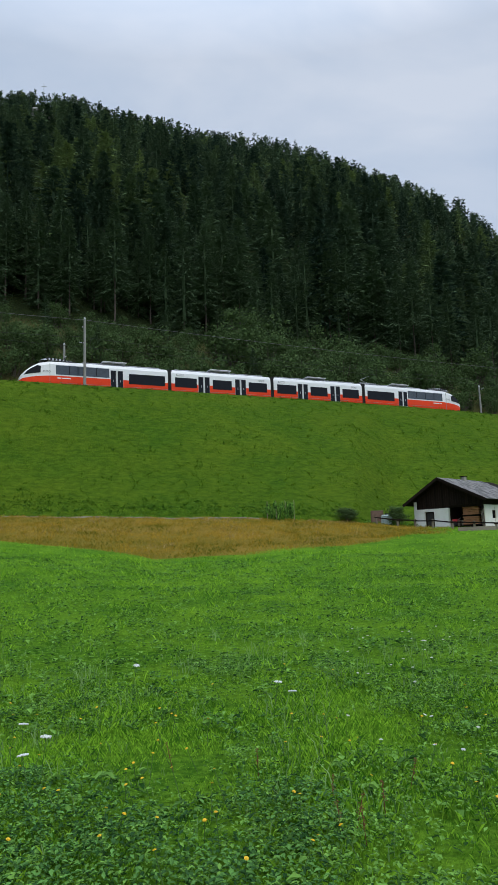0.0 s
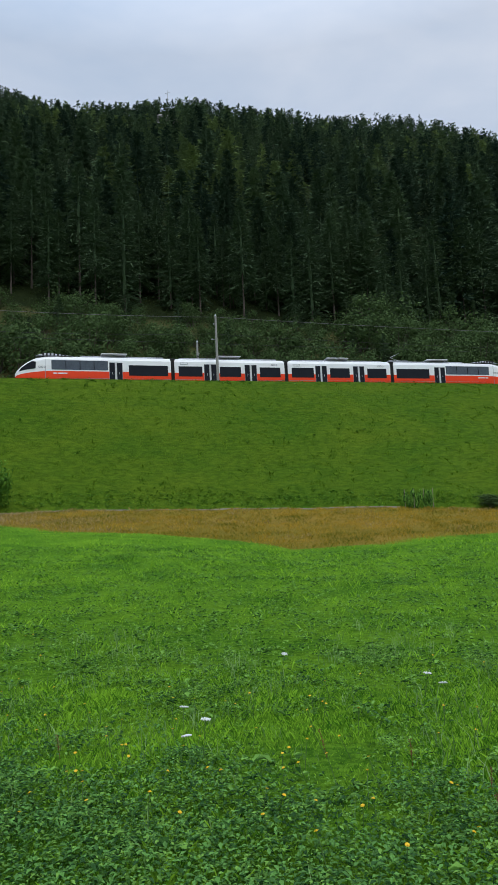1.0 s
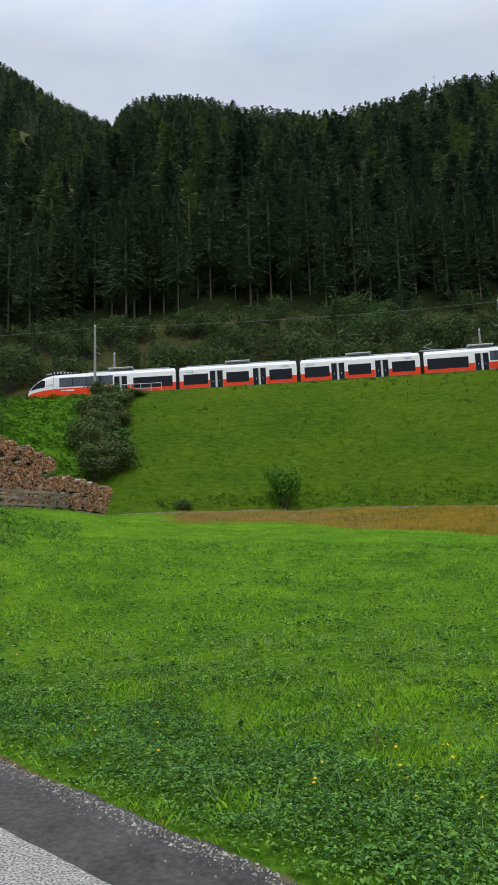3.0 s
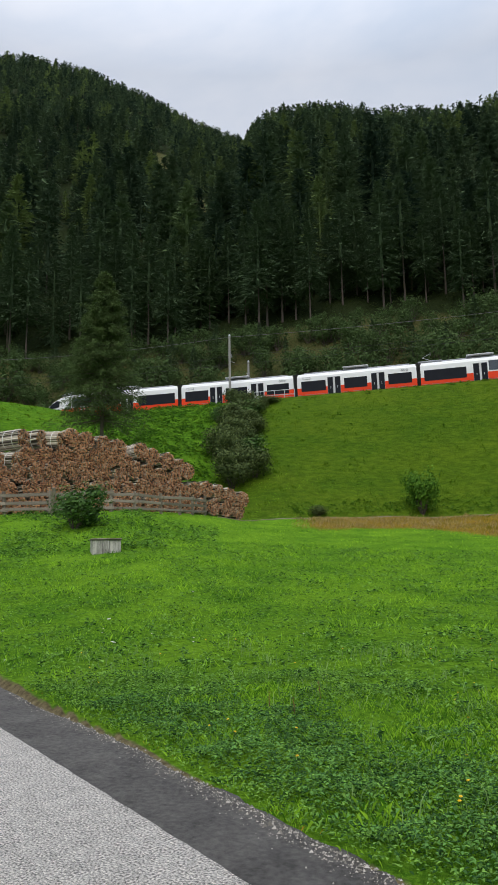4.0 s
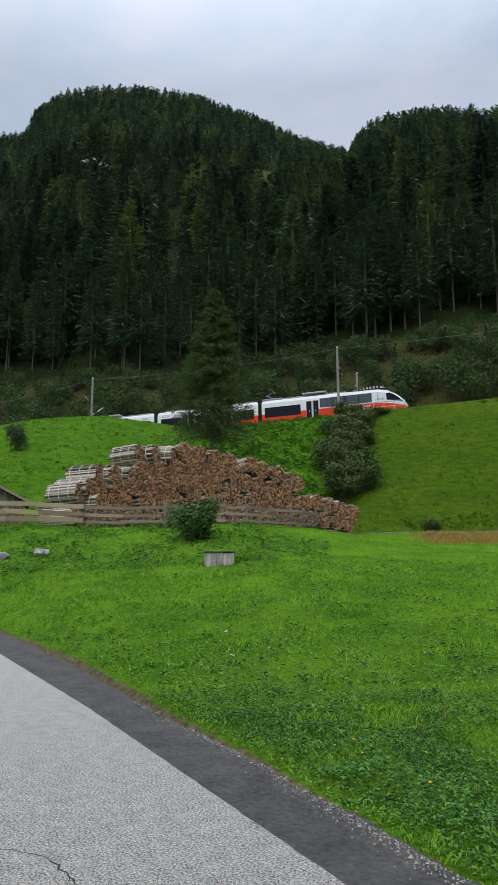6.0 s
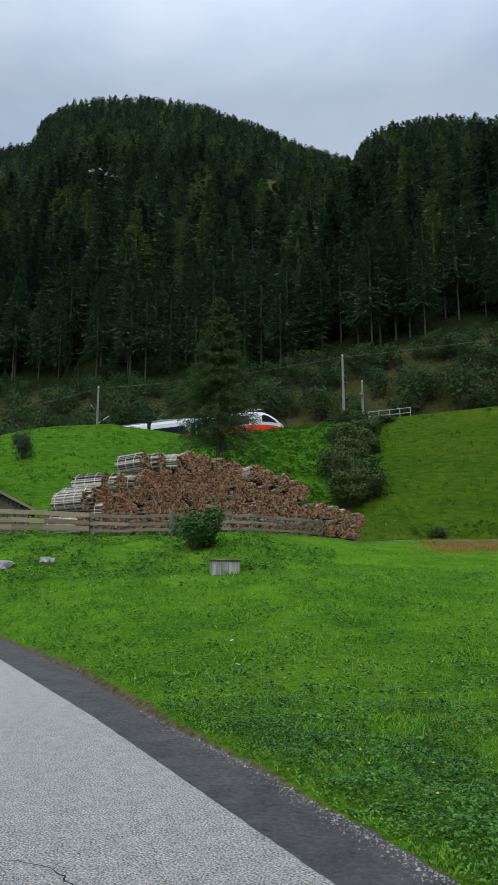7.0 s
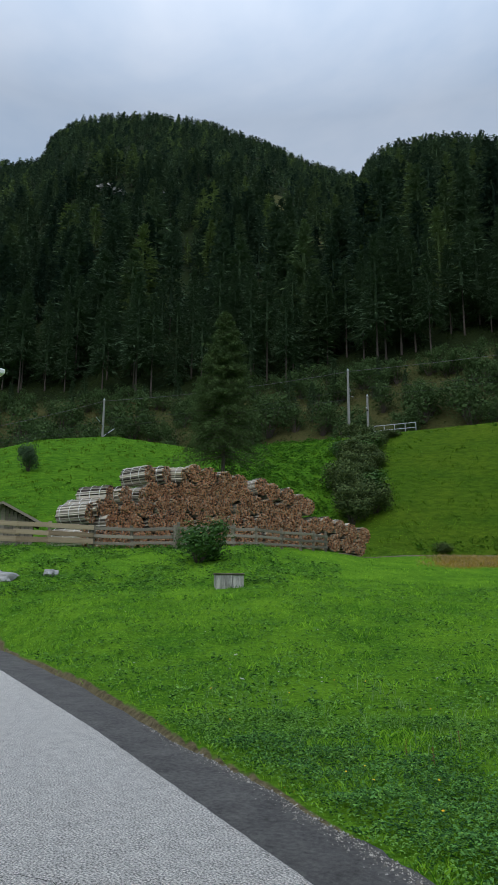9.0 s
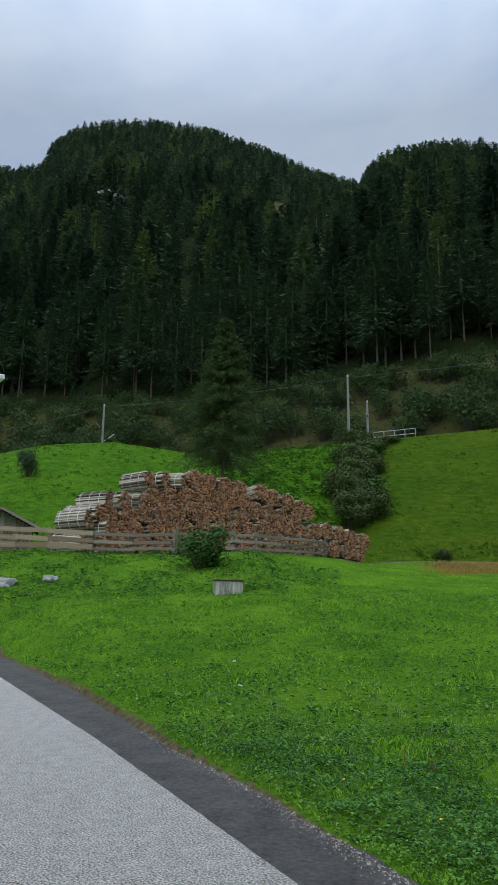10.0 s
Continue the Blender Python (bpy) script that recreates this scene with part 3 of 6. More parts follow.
def train_car(head, length, label):
    """A car along local x, its front at x = 0 and its rear at -length, in the mirror world of x running backwards."""
    car = empty("train_car", label, "train car", Matrix(), "cars of the train")
    xs = [x for x in NOSE_X] + [length / 2 + 2, length - 0.25] if head else [0.25, length / 2, length - 0.25]
    turn = pose(0, 0, 0, 0, 0, 180)
    P = lambda name, bm, mat, parent=None, lab="", smooth=False: part(name, bm, mat, parent or car, lab, smooth=smooth)
    flip = lambda bm: bmesh.ops.transform(bm, matrix=turn, verts=bm.verts) or bm

    bm = loft(bmesh.new(), [ring(x, head, "white") for x in xs], True)
    bmesh.ops.recalc_face_normals(bm, faces=bm.faces[:])
    P("body", flip(bm), M["white"], lab="white painted car body and rounded roof", smooth=False)
    bm = bmesh.new()
    for k in (0, 1):
        loft(bm, [ring(x, head, "red")[k] for x in xs])
    if head:
        l, r = ring(0.0, True, "red")
        v = [bm.verts.new(p) for p in l + r[::-1]]
        bm.faces.new(v)
    P("skirt", flip(bm), M["red"], lab="bright red lower side panels")
    bm = bmesh.new()
    box(bm, 0.6, -1.2, 0.10, length - 0.5, 1.2, 0.4, 0.05)
    P("underframe", flip(bm), M["rubber"])
    # bogies with wheels
    for cx in ((2.6, length) if head else (length,)) if head else (length,):
        if not head and label.endswith("rear"):
            continue
        b = P("bogie", flip(box(bmesh.new(), cx - 1.5, -1.0, 0.0, cx + 1.5, 1.0, 0.35, 0.08)), M["rubber"])
        for wx in (cx - 0.95, cx + 0.95):
            for sy in (-0.75, 0.75):
                bm = bmesh.new()
                rod(bm, (wx, sy - 0.06, 0.0), (wx, sy + 0.06, 0.0), 0.40, sides=20)
                P("wheel", flip(bm), M["rail"], b)
    for side in (-1, 1):
        pn = lambda pts, thick=0.012: flip(panel(bmesh.new(), pts, side, thick, head))
        if head:
            P("cab_window", pn([(0.42, 1.42), (1.2, 1.60), (2.30, 1.74), (2.36, 2.52), (1.95, 2.62), (1.3, 2.26), (0.75, 1.85)], 0.05), M["glass"], lab="dark sloping cab side window")
            w = P("window_band", pn(rect(4.1, 1.62, 10.65, 2.78)), M["cabin_glass"], lab="long tinted window band")
            for k in range(1, 4):
                P("window_bar", pn(rect(4.1 + k * 1.64 - 0.04, 1.64, 4.1 + k * 1.64 + 0.04, 2.76), 0.022), M["glass"], w)
            P("low_window", pn(rect(13.15, 1.02, 17.95, 2.32)), M["glass"], lab="large dark low window")
            doors, logo, text = (11.6,), 2.75, (4.3, 5.9)
            P("seam", pn(rect(3.38, 0.3, 3.42, 2.95), 0.018), M["grey"])
        else:
            for a, b_ in ((0.75, 3.75), (6.0, 8.75), (11.25, 14.0)):
                P("low_window", pn(rect(a, 1.02, b_, 2.30)), M["glass"], lab="large dark low window")
            doors, logo, text = (4.77, 10.04), 12.9, None
            plate = P("route_plate", pn(rect(0.95, 2.52, 1.9, 2.78), 0.02), M["grey"], lab="small framed plate with unreadable writing")
            P("plate_face", pn(rect(1.0, 2.56, 1.85, 2.74), 0.028), M["white"], plate)
        for dx in doors:
            d = P("door", pn(rect(dx - 0.80, 0.32, dx + 0.80, 2.62), 0.010), M["grey"], lab="double sliding door with dark glazed leaves")
            for a in (-0.76, 0.14):
                P("door_leaf", pn(rect(dx + a, 0.40, dx + a + 0.62, 2.56), 0.024), M["glass"], d)
            P("door_post", pn(rect(dx - 0.10, 0.36, dx + 0.10, 2.58), 0.03), M["lightgrey"], d)
            for a in (-0.2, 0.18):
                P("handle", pn(rect(dx + a * 2.2, 1.15, dx + a * 2.2 + 0.05, 1.45), 0.04), M["steel"], d)
        # maker's mark as three plain rings, and bars for writing
        for k in range(3):
            bm = bmesh.new()
            r_o, r_i = 0.13, 0.075
            x0, z0 = logo + k * 0.3, 1.93 if head else 2.62
            a = [bm.verts.new((x0 + r_o * math.cos(t * 0.5236), side * (car_shape(x0, head)[0] * 1.004 + 0.014), z0 + r_o * math.sin(t * 0.5236))) for t in range(12)]
            c = [bm.verts.new((x0 + r_i * math.cos(t * 0.5236), side * (car_shape(x0, head)[0] * 1.004 + 0.014), z0 + r_i * math.sin(t * 0.5236))) for t in range(12)]
            for t in range(12):
                bm.faces.new((a[t], a[(t + 1) % 12], c[(t + 1) % 12], c[t]))
            P("mark", flip(bm), M["grey"])
        if text:
            P("writing_bar", pn(rect(text[0], 1.12, text[0] + 0.4, 1.26), 0.016), M["white"])
            P("writing_bar", pn(rect(text[0] + 0.5, 1.12, text[1], 1.26), 0.016), M["white"])
        P("sill_line", pn(rect(4.6 if head else 0.3, 0.60, length - 0.3, 0.63), 0.008), M["grey"])
    if head:
        rows = []
        for x in (0.28, 0.7, 1.2, 1.8, 2.2):
            w, top, red = car_shape(x, True)
            rows.append([(x - 0.03, y * w, top + 0.02 - 0.16 * abs(y) ** 2) for y in (-0.62, -0.35, 0, 0.35, 0.62)])
        P("windscreen", flip(loft(bmesh.new(), rows)), M["glass"], lab="dark curved windscreen")
        for sy in (-0.55, 0.55):
            bm = bmesh.new()
            bmesh.ops.create_uvsphere(bm, u_segments=10, v_segments=6, radius=0.13, matrix=Matrix.Translation((0.14, sy, 1.02)))
            P("headlight", flip(bm), M["lightgrey"], lab="clear headlight")
        bm = bmesh.new()
        box(bm, -0.25, -0.2, 0.55, 0.2, 0.2, 0.8, 0.04)
        P("coupler", flip(bm), M["rubber"])
        # louvred dome on the roof behind the cab
        dome = P("roof_dome", flip(loft(bmesh.new(), [[(x, y * 1.15, 3.38 + (h - 3.38) * (1 - abs(y) ** 3)) for y in (-1, -0.8, -0.4, 0, 0.4, 0.8, 1)] for x, h in ((2.35, 3.40), (2.8, 3.72), (3.5, 3.90), (4.4, 3.86), (5.6, 3.70), (6.6, 3.45))])), M["grey"], lab="grey louvred roof fairing")
        for k in range(7):
            x = 3.1 + k * 0.42
            P("louvre", flip(box(bmesh.new(), x, -1.17, 3.42, x + 0.2, 1.17, 3.72 - 0.03 * k, 0.02)), M["rubber"], dome)
    # raised roof units over the doors, on short struts
    for dx in ((11.5,) if head else (7.4,)):
        u = P("roof_unit", flip(box(bmesh.new(), dx - 1.55, -0.95, 3.78, dx + 1.55, 0.95, 3.88, 0.03)), M["lightgrey"], lab="flat roof panel on short struts")
        for a in (-1.35, 0, 1.35):
            for sy in (-0.8, 0.8):
                P("strut", flip(rod(bmesh.new(), (dx + a, sy, 3.3), (dx + a, sy, 3.79), 0.03)), M["grey"], u)
    P("roof_duct", flip(box(bmesh.new(), (7.5 if head else 1.0), -0.5, 3.42, length - 1.0, 0.5, 3.62, 0.05)), M["grey"])
    return car


def bellows(car, x):
    bm = bmesh.new()
    for k in range(5):
        box(bm, x - 0.34 + k * 0.14, -1.36, 0.35, x - 0.34 + k * 0.14 + 0.1, 1.36, 3.32, 0.03)
    part("gangway_bellows", bm, M["rubber"], car, "dark ribbed gangway between the cars")


car_a = train_car(True, END, "white and red leading rail car with a sloping nose")
car_b = train_car(False, MID, "white and red middle rail car with two doors")
car_c = train_car(False, MID, "white and red middle rail car with a pantograph end")
car_d = train_car(True, END, "white and red trailing rail car with a sloping nose")
bellows(car_a, -END)
bellows(car_b, -MID)
bellows(car_d, -END)


def pantograph(car, x):
    p = part("pantograph", rod(bmesh.new(), (x, -0.4, 3.7), (x - 1.1, 0, 4.25), 0.03), M["steel"], car, "thin steel pantograph arm")
    part("arm", rod(bmesh.new(), (x - 1.1, 0, 4.25), (x - 0.1, 0, 4.7), 0.025), M["steel"], p)
    part("head", rod(bmesh.new(), (x - 0.1, -0.8, 4.7), (x - 0.1, 0.8, 4.7), 0.03), M["steel"], p)
    part("frame", box(bmesh.new(), x - 1.6, -0.6, 3.55, x + 1.2, 0.6, 3.7, 0.03), M["grey"], p)


pantograph(car_d, -END + 1.6)

NOSE_0, SPEED = 2.145, 16.72
CARS = ((car_a, 0.0, END, 1), (car_b, END, MID, 1), (car_c, END + MID, MID, 1), (car_d, 2 * (END + MID), END, -1))


def motions():
    """The train runs along the curved track at an even speed."""
    times = [k * 0.5 for k in range(21)]
    for car, start, length, way in CARS:
        rows = []
        for t in times:
            s = NOSE_0 + SPEED * t - start
            if way > 0:
                front, rear = track(s), track(s - length)
            else:
                front, rear = track(s), track(s + length)
            d = front - rear
            yaw = math.degrees(math.atan2(d.y, d.x))
            pitch = -math.degrees(math.atan2(d.z, math.hypot(d.x, d.y)))
            # the car's zero is at the axles; the bank's edge hides the lower skirt
            rows.append((t, pose(front.x, front.y, front.z - 0.62, 0, pitch, yaw)))
        walk(car, rows)


# ---- conifers ----
def conifer(r, width, bare, whorls, per, twigs, half, long, sides=6, soft=0.0, full=0.8):
    """Arrays of a conifer 1 m high: trunk, dense inner crown and layered branches of fine hanging twigs. 0 trunk / 1 needles."""
    a = np.arange(sides) * 2 * np.pi / sides
    V = [np.stack([0.0095 * np.cos(a), 0.0095 * np.sin(a), np.full(sides, -0.03)], -1), np.array([[0, 0, bare + 0.45 * (1 - bare)]])]
    F = [np.stack([np.arange(sides), (np.arange(sides) + 1) % sides, np.full(sides, sides)], -1)]
    n, count = sides + 1, sides
    # inner crown: three ragged rings and a tip
    for u0, u1, k in ((0.10, 0.5, 0.10), (0.35, 0.72, 0.11), (0.6, 0.9, 0.12)):
        rad = width * (1 - u0) ** 0.85 * k * r.uniform(0.6, 1.25, sides)
        z = bare + (1 - bare) * (u0 + r.uniform(-0.05, 0.03, sides))
        V += [np.stack([rad * np.cos(a), rad * np.sin(a), z], -1), np.array([[0, 0, bare + (1 - bare) * u1]])]
        F.append(np.stack([np.arange(sides), (np.arange(sides) + 1) % sides, np.full(sides, sides)], -1) + n)
        n += sides + 1
    m = whorls * per
    u = np.clip((np.repeat(np.arange(whorls), per) + r.uniform(-0.45, 0.45, m)) / whorls, 0, 0.99)
    lump = np.repeat(r.uniform(0.72, 1.15, whorls), per)
    L = (width * (1 - u) ** full * (0.7 + 0.3 * np.minimum(1, u * 6)) + 0.004) * lump * r.uniform(0.6, 1.12, m)
    turn = r.uniform(0, 6.28, m)
    drop = L * (0.55 - 0.75 * u + r.uniform(-0.12, 0.12, m)) * (1 - soft)
    z0 = bare + (1 - bare) * u
    t = np.tile(0.32 + 0.68 * (np.arange(twigs) + 0.5) / twigs, m) + r.uniform(-0.1, 0.1, m * twigs)
    L, turn, drop, z0, u = (np.repeat(k, twigs) for k in (L, turn, drop, z0, u))
    q = len(t)
    b = turn + r.normal(0, 0.55, q)
    p = np.stack([L * t * np.cos(turn), L * t * np.sin(turn), z0 - drop * t ** 1.5 + r.normal(0, 0.003, q)], -1)
    ln = long * r.uniform(0.6, 1.3, q) * (0.6 + 0.4 * (1 - u))
    tip = p + np.stack([np.cos(b) * ln, np.sin(b) * ln, ln * (r.normal(-0.38, 0.3, q) + 0.55 * u)], -1)
    side = np.stack([-np.sin(b), np.cos(b), r.normal(0, 0.9, q)], -1)
    side *= (half * r.uniform(0.6, 1.3, q) * (0.65 + 0.35 * (1 - u)))[:, None] / np.linalg.norm(side, axis=1)[:, None]
    p = p - (tip - p) * 0.25
    V.append(np.stack([p - side, p + side, tip], 1).reshape(-1, 3))
    F.append(np.arange(3 * q).reshape(-1, 3) + n)
    F = np.concatenate(F)
    K = np.ones(len(F), int)
    K[:count] = 0
    return np.concatenate(V), F, K


def scatter(variants, pos, height, turn, which):
    """Many trees in one mesh: copies of the variants at places with heights and turns."""
    VV, FF, KK, TT, base = [], [], [], [], 0
    for k, (V, F, K) in enumerate(variants):
        sel = np.where(which == k)[0]
        if not len(sel):
            continue
        c, s, h = np.cos(turn[sel]), np.sin(turn[sel]), height[sel]
        fat = 0.85 + 0.35 * ((sel * 0.618) % 1)
        x = (V[None, :, 0] * c[:, None] - V[None, :, 1] * s[:, None]) * (h * fat)[:, None] + pos[sel, 0][:, None]
        y = (V[None, :, 0] * s[:, None] + V[None, :, 1] * c[:, None]) * (h * fat)[:, None] + pos[sel, 1][:, None]
        z = V[None, :, 2] * h[:, None] + pos[sel, 2][:, None]
        VV.append(np.stack([x, y, z], -1).reshape(-1, 3))
        FF.append((F[None] + (np.arange(len(sel)) * len(V))[:, None, None] + base).reshape(-1, 3))
        KK.append(np.tile(K, len(sel)))
        own = (sel * 0.7548 + 0.31 * k) % 1
        TT.append(np.repeat(0.62 + 0.38 * own if k > 3 else 0.62 * own, len(V)))
        base += len(sel) * len(V)
    return np.concatenate(VV), np.concatenate(FF), np.concatenate(KK), np.concatenate(TT)


tr = np.random.RandomState(4)
# the last two of each set are lighter, softer larches
FRONT_TREES = [conifer(tr, (0.17, 0.20, 0.16, 0.18, 0.21)[k], (0.30, 0.06, 0.22, 0.36, 0.03)[k], 28, 9, 10, 0.0058, 0.040, 7) for k in range(5)]
NEAR_TREES = [conifer(tr, 0.215 + 0.025 * (k % 3), (0.10, 0.04, 0.12, 0.06, 0.08, 0.05)[k], 24, 10, 7, 0.0112, 0.058, 6, 0.5 if k > 3 else 0, 0.8) for k in range(6)]
MIDDLE_TREES = [conifer(tr, 0.245 + 0.025 * (k % 3), (0.08, 0.03, 0.05)[k % 3], 15, 8, 3, 0.022, 0.088, 5, 0.5 if k > 3 else 0, 0.76) for k in range(6)]
FAR_TREES = [conifer(tr, 0.29 + 0.03 * (k % 3), 0.03, 9, 6, 1, 0.050, 0.15, 4, 0.5 if k > 3 else 0, 0.58) for k in range(6)]


def wood_place(n, lo, hi, rr, lo_az, hi_az):
    """Places in the wood between two depths (0 forest edge to 1 ridge) in the bearings that are looked over."""
    az = rr.uniform(lo_az, hi_az, n)
    dt = np.interp(az, _az, _td)
    d_in, d_out = dt + 27, tab(az, FAR) * 1.01
    a, b = d_in + lo, np.minimum(d_in + hi, d_out)
    d = np.sqrt(rr.uniform(0, 1, n) * np.maximum(b * b - a * a, 0) + a * a)
    ok = (b > a)
    az, d = az[ok], d[ok]
    z = ground_polar(az, d)
    el = np.degrees(np.arctan2(z - EZ, d))
    # open strips on the slope, and the bare rock faces
    open_strip = (abs(az + 51.9 - (31.4 - el) * 0.93) < 1.0) & (el > 27.3) & (el < 31.6)
    crag = (abs(az + 66.6) < 1.9) & (el > 30.35) & (el < 31.5)
    crag |= (abs(az + 16.3) < 0.9) & (el > 30.9) & (el < 32.9)
    keep = ~(open_strip | crag)
    return az[keep], d[keep], z[keep]


def woods():
    rr = np.random.RandomState(11)
    for variants, n, lo, hi, hgt, lo_az, hi_az in ((NEAR_TREES, 360, 5, 85, (10, 28), -82, 30), (MIDDLE_TREES, 1400, 70, 250, (10, 22), -82, 30), (FAR_TREES, 2000, 235, 900, (9, 16), -43.5, 30), (FAR_TREES, 3000, 235, 900, (10, 17), -82, -43)):
        az, d, z = wood_place(n, lo, hi, rr, lo_az, hi_az)
        pos = np.stack([EX + d * np.sin(np.radians(az)), EY + d * np.cos(np.radians(az)), z - 0.3], -1)
        patch = wave(pos[:, 0], pos[:, 1], 60, 8)
        h = rr.uniform(hgt[0], hgt[1], len(az)) * (1 + 0.18 * patch)
        V, F, K, T = scatter(variants, pos, h, rr.uniform(0, 6.28, len(az)), np.where(rr.uniform(0, 1, len(az)) < 0.14 + 0.30 * wave(pos[:, 0], pos[:, 1], 110, 9), rr.randint(4, 6, len(az)), rr.randint(0, 4, len(az))))
        yield V, F, K, T


VV, FF, KK, TT, base = [], [], [], [], 0
for V, F, K, T in woods():
    VV.append(V)
    FF.append(F + base)
    KK.append(K)
    TT.append(T)
    base += len(V)
me = mesh_from("woodland", np.concatenate(VV), np.concatenate(FF), [M["bark"], M["spruce"]], np.concatenate(KK))
me.attributes.new("tone", "FLOAT", "POINT").data.foreach_set("value", np.concatenate(TT).astype(np.float32))
tagged(new("woodland", me), "dense dark spruce forest covering the mountainside", "forest", kind="stuff")


def tree_thing(name, V, F, K, h, crown_mat, label, group, category="tree"):
    """A tree of its own with trunk and crown, built at the origin."""
    root = empty(name, label, category, Matrix(), group)
    for key, k, mat in (("trunk", 0, M["bark"]), ("crown", 1, crown_mat)):
        f = F[K == k]
        used, inv = np.unique(f, return_inverse=True)
        ob = new(key, mesh_from(key, V[used] * h, inv.reshape(f.shape), [mat]))
        ob.parent = root
        ob.data.attributes.new("tone", "FLOAT", "POINT").data.foreach_set("value", np.full(len(used), 0.42, np.float32))
    return root


# front row of the forest, tree by tree
FRONT = []
for k, (V, F, K) in enumerate(FRONT_TREES):
    FRONT.append(tree_thing("spruce_tree", V, F, K, 22.0, M["spruce"], "tall dark spruce with a bare lower trunk" if k in (0, 2, 3) else "tall dark spruce with branches low down", "front row of the forest"))
fr = random.Random(21)
row = []
for k in range(84):
    az = -80 + k * 1.3 + fr.uniform(-0.6, 0.6)
    d = float(np.interp(az, _az, _td)) + 28 + fr.uniform(-2, 7)
    bare_stretch = -50 < az < -6 or az < -62
    row.append((at(az, d, -0.3), fr.uniform(0, 360), fr.uniform(0.7, 1.15), fr.choice((0, 2, 3, 0, 3, 1)) if bare_stretch else fr.randrange(5)))
first = set()
for p, turn, sc, k in row:
    m = Matrix.Translation(p) @ pose(0, 0, 0, 0, 0, turn) @ Matrix.Scale(sc, 4)
    if k not in first:
        first.add(k)
        FRONT[k].matrix_basis = m
    else:
        c = copy_thing(FRONT[k], Matrix.Translation(p) @ pose(0, 0, 0, 0, 0, turn))
        c.scale = (sc, sc, sc)
# a second row close behind, branched to the ground
for k in range(62):
    az = -79.5 + k * 1.75 + fr.uniform(-0.7, 0.7)
    sc = fr.uniform(0.55, 1.0)
    c = copy_thing(FRONT[fr.choice((1, 4))], Matrix.Translation(at(az, float(np.interp(az, _az, _td)) + fr.uniform(34, 42), -0.3)) @ pose(0, 0, 0, 0, 0, fr.uniform(0, 360)))
    c.scale = (sc, sc, sc)
# young spruces in the scrub below the forest
for k in range(34):
    az = -79 + k * 3.0 + fr.uniform(-1.3, 1.3)
    sc = fr.uniform(0.18, 0.36)
    c = copy_thing(FRONT[fr.choice((1, 4))], Matrix.Translation(at(az, float(np.interp(az, _az, _td)) + fr.uniform(7, 25), -0.1)) @ pose(0, 0, 0, 0, 0, fr.uniform(0, 360)))
    c.scale = (sc * 1.15, sc * 1.15, sc)
    tagged(c, "young green spruce among the shrubs above the railway", "tree", "young spruces above the railway")

# ---- broad-leaved bushes ----
def bush_arrays(r, leaves, blobs, flat=0.8, leaf=0.11):
    """A bush 1 m wide and about as high: leaves round several uneven lobes, open between them. Sticks first."""
    V, F, K = [], [], []
    lobes = []
    for b in range(blobs):
        a, rad = r.uniform(0, 6.28), 0.30 * math.sqrt(r.random())
        lobes.append((rad * math.cos(a), rad * math.sin(a), 0.22 + 0.55 * flat * r.random(), r.uniform(0.13, 0.26)))
    for x, y, z, s in lobes:
        n = len(V)
        V += [(-0.012, 0, -0.08), (0.012, 0.006, -0.08), (0, -0.012, -0.08), (x, y, z)]
        F += [(n, n + 1, n + 3), (n + 1, n + 2, n + 3), (n + 2, n, n + 3)]
        K += [0, 0, 0]
    ball = bmesh.new()
    bmesh.ops.create_icosphere(ball, subdivisions=1, radius=1)
    ball.verts.ensure_lookup_table()
    for x, y, z, s in lobes:
        n = len(V)
        V += [(x + v.co.x * s * k, y + v.co.y * s * k, max(0.0, z + v.co.z * s * k)) for v in ball.verts for k in (r.uniform(0.1, 0.32),)]
        F += [tuple(n + v.index for v in f.verts) for f in ball.faces]
        K += [1] * len(ball.faces)
    ball.free()
    for i in range(leaves):
        x, y, z, s = lobes[i % blobs]
        d = Vector((r.gauss(0, 1), r.gauss(0, 1), r.gauss(0, 1))).normalized()
        c = Vector((x, y, z)) + d * s * r.uniform(0.55, 1.25)
        if c.z < 0.02:
            c.z = 0.02 + r.random() * 0.1
        e1 = (d.orthogonal().normalized() * r.uniform(0.6, 1) + d * r.uniform(-0.4, 0.5)).normalized()
        e2 = d.cross(e1).normalized()
        l, w = leaf * r.uniform(0.6, 1.2), leaf * r.uniform(0.35, 0.6)
        n = len(V)
        V += [tuple(c - e1 * l), tuple(c + e2 * w), tuple(c + e1 * l), tuple(c - e2 * w)]
        F += [(n, n + 1, n + 2), (n, n + 2, n + 3)]
        K += [1, 1]
    return np.array(V), np.array(F), np.array(K)


